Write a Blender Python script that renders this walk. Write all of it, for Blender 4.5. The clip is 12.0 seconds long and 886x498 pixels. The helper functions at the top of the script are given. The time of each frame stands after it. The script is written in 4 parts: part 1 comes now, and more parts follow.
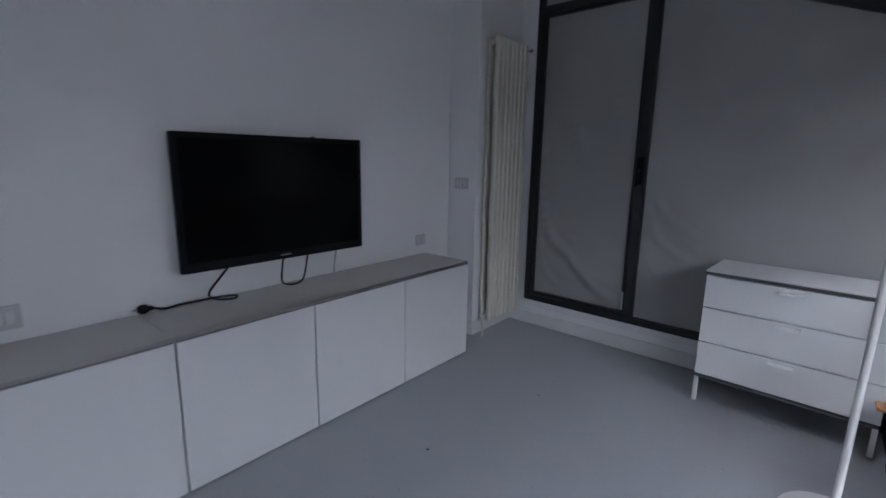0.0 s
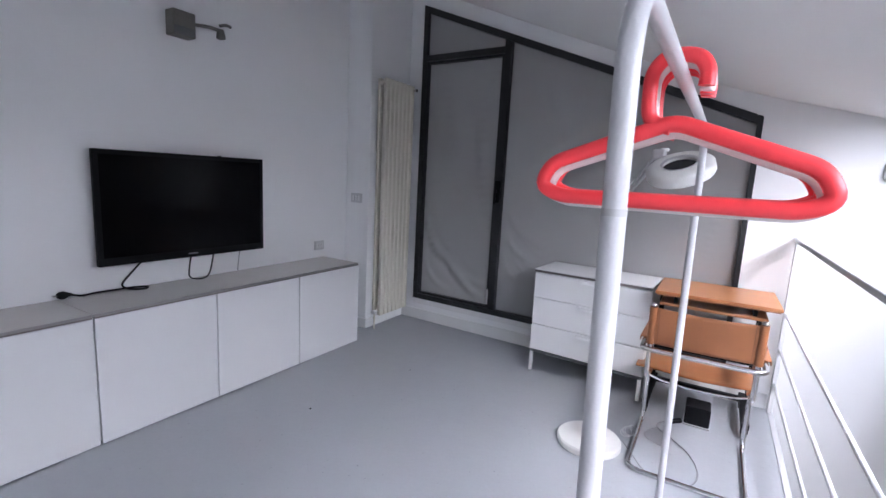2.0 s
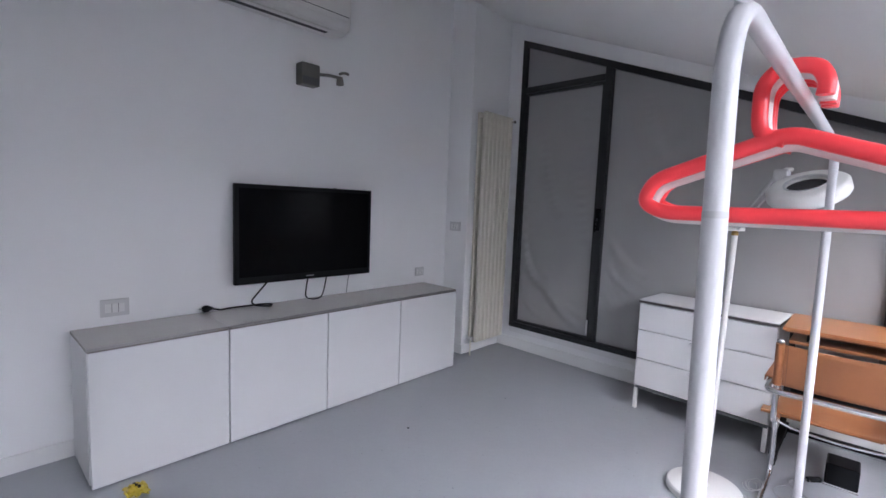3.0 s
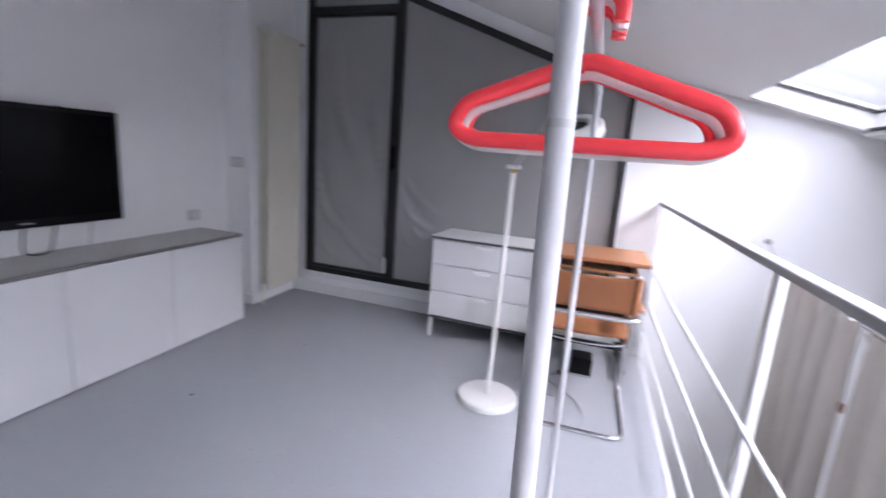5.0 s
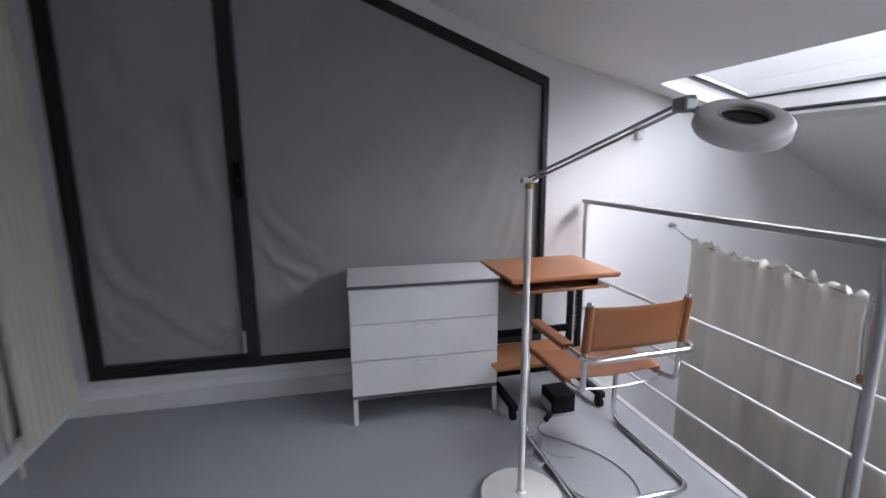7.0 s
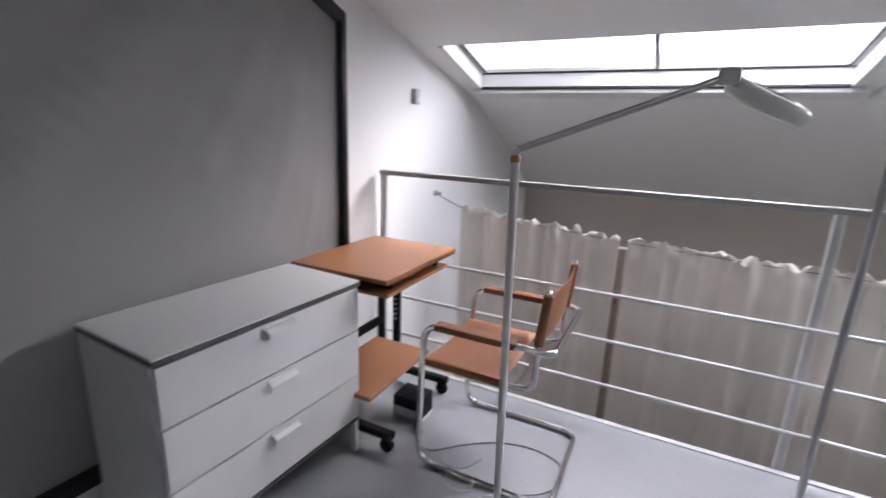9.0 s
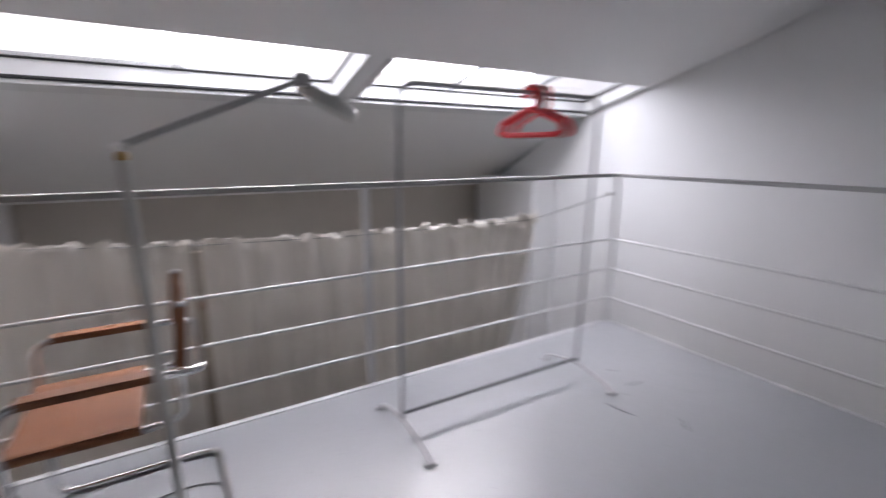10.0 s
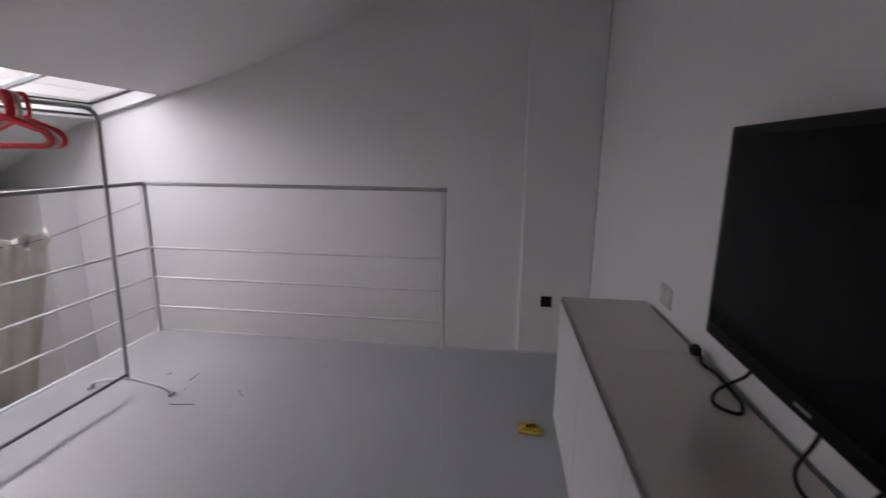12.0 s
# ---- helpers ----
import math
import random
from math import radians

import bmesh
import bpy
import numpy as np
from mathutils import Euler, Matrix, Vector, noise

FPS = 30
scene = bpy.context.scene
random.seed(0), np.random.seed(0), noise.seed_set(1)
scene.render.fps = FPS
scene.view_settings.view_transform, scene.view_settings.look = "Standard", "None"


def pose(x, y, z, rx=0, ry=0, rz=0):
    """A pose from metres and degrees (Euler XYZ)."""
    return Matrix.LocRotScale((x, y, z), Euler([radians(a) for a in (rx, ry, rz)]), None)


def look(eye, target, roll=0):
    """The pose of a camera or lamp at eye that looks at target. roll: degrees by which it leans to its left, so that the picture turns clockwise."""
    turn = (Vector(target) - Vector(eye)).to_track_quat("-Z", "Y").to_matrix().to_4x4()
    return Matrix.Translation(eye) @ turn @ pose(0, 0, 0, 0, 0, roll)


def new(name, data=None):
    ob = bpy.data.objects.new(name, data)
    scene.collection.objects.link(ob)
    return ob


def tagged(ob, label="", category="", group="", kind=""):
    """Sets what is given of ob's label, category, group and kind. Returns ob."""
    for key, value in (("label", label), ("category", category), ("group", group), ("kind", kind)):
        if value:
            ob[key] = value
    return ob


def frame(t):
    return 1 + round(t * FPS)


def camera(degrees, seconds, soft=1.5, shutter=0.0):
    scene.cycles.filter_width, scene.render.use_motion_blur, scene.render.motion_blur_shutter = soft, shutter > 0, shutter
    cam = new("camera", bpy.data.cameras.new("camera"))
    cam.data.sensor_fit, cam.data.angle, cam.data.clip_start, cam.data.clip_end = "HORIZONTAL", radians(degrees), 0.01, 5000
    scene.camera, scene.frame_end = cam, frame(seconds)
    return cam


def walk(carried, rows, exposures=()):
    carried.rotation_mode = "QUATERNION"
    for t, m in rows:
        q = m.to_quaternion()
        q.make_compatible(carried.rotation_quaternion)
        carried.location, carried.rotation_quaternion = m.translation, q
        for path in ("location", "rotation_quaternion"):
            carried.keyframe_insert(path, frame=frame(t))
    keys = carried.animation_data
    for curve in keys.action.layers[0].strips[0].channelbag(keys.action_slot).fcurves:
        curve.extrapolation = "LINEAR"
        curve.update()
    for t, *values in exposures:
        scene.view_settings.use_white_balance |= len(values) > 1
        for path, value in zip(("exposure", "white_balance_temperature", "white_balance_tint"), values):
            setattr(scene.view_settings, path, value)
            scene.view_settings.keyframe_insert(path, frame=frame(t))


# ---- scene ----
cam = camera(88.0, 12.0, shutter=0.5)
PATH = [
    (0, (2.14, 0.004, 1.308), (0.892, 1.518, 0.92), 1.0),
    (0.5, (2.289, -0.2, 1.311), (0.993, 1.274, 0.928), 3.1),
    (1, (2.479, -0.269, 1.334), (1.195, 1.226, 0.993), 4.2),
    (1.5, (2.636, -0.325, 1.357), (1.566, 1.335, 1.035), 2.6),
    (2, (2.758, -0.321, 1.349), (1.752, 1.379, 1.038), 3.0),
    (2.5, (2.768, -0.349, 1.367), (1.469, 1.154, 1.135), 3.1),
    (2.7, (2.776, -0.373, 1.345), (1.425, 1.089, 1.153), 2.3),
    (4.3, (2.794, -0.366, 1.308), (1.579, 1.186, 0.969), 3.8),
    (4.5, (2.833, -0.336, 1.319), (1.766, 1.323, 0.984), 3.4),
    (5, (2.71, -0.27, 1.3), (2.137, 1.604, 0.899), 4.2),
    (5.5, (2.517, -0.246, 1.299), (2.498, 1.693, 0.812), 4.2),
    (6, (2.206, -0.017, 1.293), (2.186, 1.939, 0.875), 3.5),
    (6.5, (1.887, 0.257, 1.317), (1.977, 2.217, 0.929), 3.1),
    (7, (1.631, 0.548, 1.331), (2.117, 2.452, 0.959), -0.5),
    (7.2, (1.578, 0.694, 1.344), (2.206, 2.547, 0.932), -1.2),
    (8.8, (1.105, 1.539, 1.308), (2.725, 2.589, 0.787), -0.2),
    (9, (1.12, 1.676, 1.308), (2.86, 2.53, 0.814), 2.2),
    (9.5, (1.095, 1.959, 1.282), (3.026, 2.008, 0.763), -0.1),
    (10, (1.037, 1.995, 1.264), (2.704, 0.976, 0.838), 0.2),
    (10.5, (0.834, 2.18, 1.319), (1.745, 0.46, 0.857), 1.9),
    (11, (0.693, 2.251, 1.321), (1.085, 0.34, 0.879), 3.1),
    (11.5, (0.643, 2.205, 1.327), (0.731, 0.255, 0.894), 1.5),
    (12, (0.696, 2.19, 1.315), (0.937, 0.246, 0.91), 0.7),
]
EXPOSURES = (
    (0.0, 0.70, 5640, 16),
    (0.5, 1.16, 5720, 16),
    (1.0, 1.48, 5840, 19),
    (1.5, 1.52, 5840, 19),
    (2.0, 1.64, 5870, 20),
    (2.5, 1.58, 5960, 20),
    (4.5, 1.58, 5950, 22),
    (5.0, 1.56, 5900, 23),
    (5.5, 1.53, 5970, 23),
    (6.0, 1.25, 6000, 22),
    (7.0, 0.92, 6000, 18),
    (9.0, 1.10, 6250, 20),
    (9.5, 0.93, 6250, 21),
    (10.0, 0.72, 6350, 21),
    (10.5, 0.38, 6550, 21),
    (11.0, 0.24, 6620, 23),
    (11.5, 0.19, 6640, 23),
    (12.0, 0.40, 6640, 23),
)
walk(cam, [(t, look(eye, target, roll)) for t, eye, target, roll in PATH], EXPOSURES)

# ---- world and light ----
world = bpy.data.worlds.new("overcast")
scene.world = world
world.use_nodes = True
sky = world.node_tree.nodes.new("ShaderNodeTexSky")
sky.sky_type, sky.sun_disc = "NISHITA", False
sky.sun_elevation, sky.sun_rotation = radians(48), radians(110)
sky.dust_density, sky.air_density, sky.ozone_density = 9.0, 1.0, 0.2
cloud = world.node_tree.nodes.new("ShaderNodeHueSaturation")
cloud.inputs["Saturation"].default_value, cloud.inputs["Value"].default_value = 0.25, 1.2
world.node_tree.links.new(sky.outputs[0], cloud.inputs["Color"])
world.node_tree.links.new(cloud.outputs[0], world.node_tree.nodes["Background"].inputs[0])
world.node_tree.nodes["Background"].inputs[1].default_value = 0.15

sun = new("sun", bpy.data.lights.new("sun", "SUN"))
sun.data.energy, sun.data.angle, sun.data.color = 0.5, radians(70), (1.0, 0.97, 0.93)
sun.matrix_world = look((9, -1, 9), (3.8, 1.0, 0))

SKY_Z = lambda x: 1.80 - 0.27 * (x - 3.4)      # plane of the skylights
SKYLIGHTS = ((0.93, 2.94), (-1.46, 0.82))      # stretches along the room
SKY_X0, SKY_X1 = 3.53, 4.12
for y0, y1, watts in ((0.95, 1.95, 8.6), (-0.80, 0.80, 21.8)):
    data = bpy.data.lights.new("skylight_daylight", "AREA")
    data.shape, data.size, data.size_y = "RECTANGLE", 0.95, y1 - y0
    data.energy, data.color = watts, (0.93, 0.965, 1.0)
    lamp = new("skylight_daylight", data)
    mid = Vector((3.88, (y0 + y1) / 2, SKY_Z(3.88) + 0.36))
    up = Vector((0.53, 0, 1)).normalized()
    lamp.matrix_world = Matrix.Translation(mid) @ Matrix((
        (up.z, 0, up.x, 0), (0, 1, 0, 0), (-up.x, 0, up.z, 0), (0, 0, 0, 1)))


# ---- materials ----
def material(name, color, rough=0.5, metal=0.0, vary=0.06, scale=6.0, bump=0.05, bscale=120.0,
             gloss_vary=0.05, transmission=0.0, coat=0.0, stretch=(1, 1, 1), piece=0.0):
    """A surface with stains at two scales, fine relief and uneven gloss."""
    m = bpy.data.materials.new(name)
    m.use_nodes = True
    nt, N, L = m.node_tree, m.node_tree.nodes, m.node_tree.links
    b = N["Principled BSDF"]
    b.inputs["Metallic"].default_value = metal
    b.inputs["Transmission Weight"].default_value = transmission
    b.inputs["Coat Weight"].default_value = coat
    tc = N.new("ShaderNodeTexCoord")
    mp = N.new("ShaderNodeMapping")
    mp.inputs["Scale"].default_value = stretch
    L.new(tc.outputs["Object"], mp.inputs[0])
    big, fine = N.new("ShaderNodeTexNoise"), N.new("ShaderNodeTexNoise")
    big.inputs["Scale"].default_value, big.inputs["Detail"].default_value = scale, 5
    fine.inputs["Scale"].default_value, fine.inputs["Detail"].default_value = bscale, 3
    L.new(mp.outputs[0], big.inputs["Vector"])
    L.new(mp.outputs[0], fine.inputs["Vector"])
    mix = N.new("ShaderNodeMix")
    mix.data_type = "RGBA"
    lo = [max(0.0, c * (1 - vary)) for c in color]
    hi = [min(1.0, c * (1 + vary)) for c in color]
    mix.inputs[6].default_value, mix.inputs[7].default_value = (*lo, 1), (*hi, 1)
    add = N.new("ShaderNodeMath")
    add.operation = "MULTIPLY_ADD"
    add.inputs[1].default_value = 0.35
    L.new(fine.outputs[0], add.inputs[0])
    sc = N.new("ShaderNodeMath")
    sc.operation = "MULTIPLY"
    sc.inputs[1].default_value = 0.75
    L.new(big.outputs[0], sc.inputs[0])
    L.new(sc.outputs[0], add.inputs[2])
    out = add.outputs[0]
    if piece:
        info = N.new("ShaderNodeObjectInfo")
        pm = N.new("ShaderNodeMath")
        pm.operation = "MULTIPLY_ADD"
        pm.inputs[1].default_value = piece
        L.new(info.outputs["Random"], pm.inputs[0])
        L.new(out, pm.inputs[2])
        out = pm.outputs[0]
    L.new(out, mix.inputs[0])
    L.new(mix.outputs[2], b.inputs["Base Color"])
    mr = N.new("ShaderNodeMapRange")
    mr.inputs[3].default_value, mr.inputs[4].default_value = max(0.02, rough - gloss_vary), min(1, rough + gloss_vary)
    L.new(big.outputs[0], mr.inputs[0])
    L.new(mr.outputs[0], b.inputs["Roughness"])
    if bump:
        bp = N.new("ShaderNodeBump")
        bp.inputs["Strength"].default_value, bp.inputs["Distance"].default_value = bump, 0.01
        L.new(fine.outputs[0], bp.inputs["Height"])
        L.new(bp.outputs[0], b.inputs["Normal"])
    return m


WALL = material("white_wall_paint", (0.86, 0.86, 0.86), 0.75, vary=0.025, scale=1.6, bump=0.10, bscale=160)
CEIL = material("white_ceiling_paint", (0.87, 0.87, 0.865), 0.8, vary=0.025, scale=1.2, bump=0.08, bscale=140)
TRIM = material("white_trim_paint", (0.78, 0.78, 0.77), 0.45, vary=0.04, scale=9, bump=0.04, bscale=90)
SLABEDGE = material("white_slab_edge", (0.56, 0.56, 0.57), 0.6, vary=0.08, scale=7, bump=0.08)
BLACKFRAME = material("black_window_frame", (0.018, 0.018, 0.020), 0.38, vary=0.2, scale=12, bump=0.04)
CLOTH = material("grey_blackout_cloth", (0.345, 0.342, 0.338), 0.85, vary=0.06, scale=2.5, bump=0.18, bscale=420, gloss_vary=0.05)
LACQUER = material("white_lacquer", (0.70, 0.70, 0.70), 0.33, vary=0.02, scale=4, bump=0.012, bscale=60, gloss_vary=0.02)
CABSIDE = material("pale_cabinet_side", (0.70, 0.70, 0.70), 0.5, vary=0.03, scale=6, bump=0.03)
CABTOP = material("greige_laminate", (0.57, 0.54, 0.51), 0.14, vary=0.06, scale=5, bump=0.03, bscale=200, gloss_vary=0.02)
DARKGAP = material("dark_shadow_gap", (0.05, 0.05, 0.052), 0.7, vary=0.1, scale=20)
PLASTIC_BLACK = material("black_plastic", (0.008, 0.008, 0.009), 0.36, vary=0.15, scale=30, bump=0.02)
SCREEN = material("black_screen", (0.003, 0.003, 0.0035), 0.12, vary=0.1, scale=8, bump=0.0, gloss_vary=0.04)
GREYMARK = material("pale_grey_print", (0.28, 0.28, 0.29), 0.4, vary=0.05)
RUBBER = material("black_rubber", (0.011, 0.011, 0.012), 0.6, vary=0.2, scale=30, bump=0.08)
PLATE = material("grey_wall_plate", (0.60, 0.60, 0.60), 0.4, vary=0.05, scale=20, bump=0.02)
PLATEWHITE = material("white_plastic", (0.72, 0.72, 0.71), 0.35, vary=0.03, scale=15, bump=0.02)
RADIATOR = material("cream_radiator_enamel", (0.70, 0.665, 0.565), 0.38, vary=0.04, scale=8, bump=0.03)
ACWHITE = material("ivory_plastic", (0.70, 0.69, 0.66), 0.4, vary=0.04, scale=7, bump=0.02)
STEEL = material("brushed_steel", (0.36, 0.35, 0.34), 0.35, metal=0.9, vary=0.1, scale=15, bump=0.05, stretch=(1, 8, 1))
CHROME = material("chrome", (0.72, 0.72, 0.73), 0.10, metal=1.0, vary=0.05, scale=15, bump=0.0, gloss_vary=0.05)
LEATHER = material("tan_saddle_leather", (0.275, 0.105, 0.040), 0.42, vary=0.22, scale=7, bump=0.16, bscale=260)
CHERRY = material("cherry_veneer", (0.34, 0.145, 0.058), 0.33, vary=0.11, scale=5, bump=0.012, bscale=90, stretch=(1.2, 14, 14))
CHERRYEDGE = material("dark_cherry_edge", (0.20, 0.075, 0.03), 0.45, vary=0.2, scale=8, stretch=(1, 10, 10))
LAMPWHITE = material("white_lamp_enamel", (0.72, 0.71, 0.68), 0.35, vary=0.04, scale=9, bump=0.03)
LAMPGREY = material("grey_lamp_arm", (0.46, 0.46, 0.46), 0.4, metal=0.3, vary=0.06, scale=15)
BRASS = material("aged_brass", (0.45, 0.30, 0.12), 0.35, metal=1.0, vary=0.15, scale=40)
DARKLENS = material("dark_lens_cover", (0.03, 0.03, 0.032), 0.2, vary=0.1, scale=10, bump=0.0)
RACK = material("white_powder_coat", (0.54, 0.54, 0.55), 0.42, vary=0.04, scale=12, bump=0.06, bscale=300)
RAIL = material("white_rail_paint", (0.73, 0.73, 0.73), 0.35, vary=0.05, scale=9, bump=0.05, bscale=150)
RAILTOP = material("grey_handrail_paint", (0.42, 0.42, 0.42), 0.38, vary=0.07, scale=9, bump=0.04)
RED = material("coral_red_plastic", (0.94, 0.060, 0.068), 0.35, vary=0.05, scale=12, bump=0.02)
HANGWHITE = material("white_hanger_plastic", (0.74, 0.68, 0.66), 0.35, vary=0.04, scale=12, bump=0.02)
WIRE = material("dark_wire", (0.10, 0.10, 0.10), 0.45, metal=0.6, vary=0.1, scale=20)
CABLEGREY = material("grey_cable", (0.33, 0.33, 0.34), 0.45, vary=0.08, scale=30)
YELLOW = material("yellow_foil", (0.50, 0.38, 0.03), 0.36, vary=0.15, scale=40, bump=0.15, bscale=80)
WOODDARK = material("brown_wood", (0.33, 0.265, 0.20), 0.6, vary=0.25, scale=6, stretch=(10, 10, 1), bump=0.1)
# floor below is out of sight; colour lightened to bounce warm light upwards
LOWFLOOR = material("lower_floor_bounce", (0.45, 0.40, 0.34), 0.5, vary=0.15, scale=4)
EDGEDARK = material("dark_grey_edging", (0.10, 0.092, 0.09), 0.45, vary=0.12, scale=14)
GRIP = material("brown_grey_grip_rail", (0.20, 0.17, 0.165), 0.5, vary=0.1, scale=14)
# brown puts the deep shade behind the curtains into the eaves wall's colour
EAVES = material("shade_brown_plaster", (0.53, 0.49, 0.44), 0.85, vary=0.10, scale=4, bump=0.1)
BARGREY = material("dark_grey_aluminium", (0.13, 0.135, 0.14), 0.4, metal=0.3, vary=0.1, scale=14)
DARKSTEEL = material("dull_dark_steel", (0.20, 0.195, 0.18), 0.42, metal=0.85, vary=0.2, scale=18, bump=0.05)
GASKET = material("dark_gasket", (0.03, 0.03, 0.03), 0.6, vary=0.1)


def floor_material():
    """Grey-blue resin floor: cloudy gloss, faint scuffs, tiny grit."""
    m = material("grey_resin_floor", (0.362, 0.375, 0.395), 0.315, vary=0.10, scale=1.3, bump=0.05, bscale=55, gloss_vary=0.028)
    N, L = m.node_tree.nodes, m.node_tree.links
    b = N["Principled BSDF"]
    src = b.inputs["Base Color"].links[0].from_socket
    tc = N.new("ShaderNodeTexCoord")
    vo = N.new("ShaderNodeTexNoise")
    vo.inputs["Scale"].default_value, vo.inputs["Detail"].default_value = 42, 2
    L.new(tc.outputs["Object"], vo.inputs["Vector"])
    ramp = N.new("ShaderNodeValToRGB")
    ramp.color_ramp.elements[0].position, ramp.color_ramp.elements[0].color = 0.20, (0.55, 0.55, 0.55, 1)
    ramp.color_ramp.elements[1].position, ramp.color_ramp.elements[1].color = 0.30, (1, 1, 1, 1)
    L.new(vo.outputs[0], ramp.inputs[0])
    mul = N.new("ShaderNodeMix")
    mul.data_type, mul.blend_type = "RGBA", "MULTIPLY"
    mul.inputs[0].default_value = 0.8
    L.new(src, mul.inputs[6])
    L.new(ramp.outputs[0], mul.inputs[7])
    L.new(mul.outputs[2], b.inputs["Base Color"])
    # the poured resin is not quite flat
    wave = N.new("ShaderNodeTexNoise")
    wave.inputs["Scale"].default_value, wave.inputs["Detail"].default_value = 7, 2
    L.new(tc.outputs["Object"], wave.inputs["Vector"])
    swell = N.new("ShaderNodeBump")
    swell.inputs["Strength"].default_value, swell.inputs["Distance"].default_value = 0.12, 0.02
    L.new(wave.outputs[0], swell.inputs["Height"])
    L.new(b.inputs["Normal"].links[0].from_socket, swell.inputs["Normal"])
    L.new(swell.outputs[0], b.inputs["Normal"])
    return m


FLOOR = floor_material()
CABTOP.node_tree.nodes["Principled BSDF"].inputs["IOR"].default_value = 1.95
RUBBER.node_tree.nodes["Principled BSDF"].inputs["Specular IOR Level"].default_value = 0.2
DARKLENS.node_tree.nodes["Principled BSDF"].inputs["Specular IOR Level"].default_value = 0.15
SCREEN.node_tree.nodes["Principled BSDF"].inputs["Specular IOR Level"].default_value = 0.06
PLASTIC_BLACK.node_tree.nodes["Principled BSDF"].inputs["Specular IOR Level"].default_value = 0.1


def curtain_material():
    m = material("cream_cotton", (0.87, 0.825, 0.765), 0.9, vary=0.06, scale=5, bump=0.2, bscale=500, gloss_vary=0.04)
    N, L = m.node_tree.nodes, m.node_tree.links
    b = N["Principled BSDF"]
    tr = N.new("ShaderNodeBsdfTranslucent")
    mx = N.new("ShaderNodeMixShader")
    mx.inputs[0].default_value = 0.355
    tr.inputs[0].default_value = (0.85, 0.815, 0.76, 1)
    L.new(b.outputs[0], mx.inputs[1])
    L.new(tr.outputs[0], mx.inputs[2])
    L.new(mx.outputs[0], N["Material Output"].inputs[0])
    return m


CURTAIN = curtain_material()


def glass_material():
    m = bpy.data.materials.new("clear_glass")
    m.use_nodes = True
    b = m.node_tree.nodes["Principled BSDF"]
    b.inputs["Base Color"].default_value = (0.96, 0.98, 0.98, 1)
    b.inputs["Transmission Weight"].default_value = 1.0
    b.inputs["Roughness"].default_value = 0.0
    b.inputs["IOR"].default_value = 1.1
    return m


GLASS = glass_material()

# ---- mesh helpers ----
BASE = {}


def mesh_object(name, bm, mat, smooth=False, origin=(0, 0, 0)):
    bmesh.ops.recalc_face_normals(bm, faces=bm.faces[:])
    if any(origin):
        bmesh.ops.translate(bm, verts=bm.verts[:], vec=-Vector(origin))
    me = bpy.data.meshes.new(name)
    for f in bm.faces:
        f.smooth = smooth
    for e in bm.edges:
        if len(e.link_faces) == 2 and e.calc_face_angle(0) > 1.3:
            e.smooth = False
    bm.to_mesh(me)
    bm.free()
    me.materials.append(mat)
    ob = new(name, me)
    ob.location = origin
    BASE[ob] = Vector(origin)
    return ob


def thing(name, base, label, category, group=""):
    ob = new(name)
    ob.empty_display_size = 0.1
    ob.location = base
    BASE[ob] = Vector(base)
    return tagged(ob, label, category, group)


def part(name, bm, mat, parent, label="", smooth=False):
    """One mesh under a thing or a part; the bmesh is in room coordinates."""
    bmesh.ops.translate(bm, verts=bm.verts[:], vec=-BASE[parent])
    ob = mesh_object(name, bm, mat, smooth)
    BASE[ob] = BASE[parent]
    ob.parent = parent
    if label:
        ob["label"] = label
    return ob


def box(a, b, bevel=0.0, seg=2, bm=None):
    bm = bm or bmesh.new()
    made = bmesh.ops.create_cube(bm, size=1)["verts"]
    for v in made:
        for i in range(3):
            v.co[i] = (a[i] + b[i]) / 2 + v.co[i] * (b[i] - a[i])
    if bevel:
        edges = list({e for v in made for e in v.link_edges})
        bmesh.ops.bevel(bm, geom=edges, offset=bevel, segments=seg, affect="EDGES", profile=0.5)
    return bm


def prism(outline, axis, a, b, bm=None, bevel=0.0):
    """A flat outline pushed along an axis from a to b. axis y: (x, z); x: (y, z); z: (x, y)."""
    bm = bm or bmesh.new()
    at = {"y": lambda p, d: (p[0], d, p[1]), "x": lambda p, d: (d, p[0], p[1]), "z": lambda p, d: (p[0], p[1], d)}[axis]
    lo = [bm.verts.new(at(p, a)) for p in outline]
    hi = [bm.verts.new(at(p, b)) for p in outline]
    n = len(outline)
    faces = [bm.faces.new(lo[::-1]), bm.faces.new(hi)]
    for i in range(n):
        faces.append(bm.faces.new((lo[i], lo[(i + 1) % n], hi[(i + 1) % n], hi[i])))
    if bevel:
        edges = list({e for f in faces for e in f.edges})
        bmesh.ops.bevel(bm, geom=edges, offset=bevel, segments=2, affect="EDGES")
    return bm


def rounded(points, radius, seg=6, closed=False):
    """A path with its corners rounded."""
    P = [Vector(p) for p in points]
    out = []
    n = len(P)
    for i, p in enumerate(P):
        if not closed and i in (0, n - 1):
            out.append(p)
            continue
        a, b = P[i - 1] - p, P[(i + 1) % n] - p
        r = min(radius, a.length * 0.49, b.length * 0.49)
        s, e = p + a.normalized() * r, p + b.normalized() * r
        for k in range(seg + 1):
            t = k / seg
            out.append(s * (1 - t) ** 2 + p * 2 * t * (1 - t) + e * t * t)
    return out


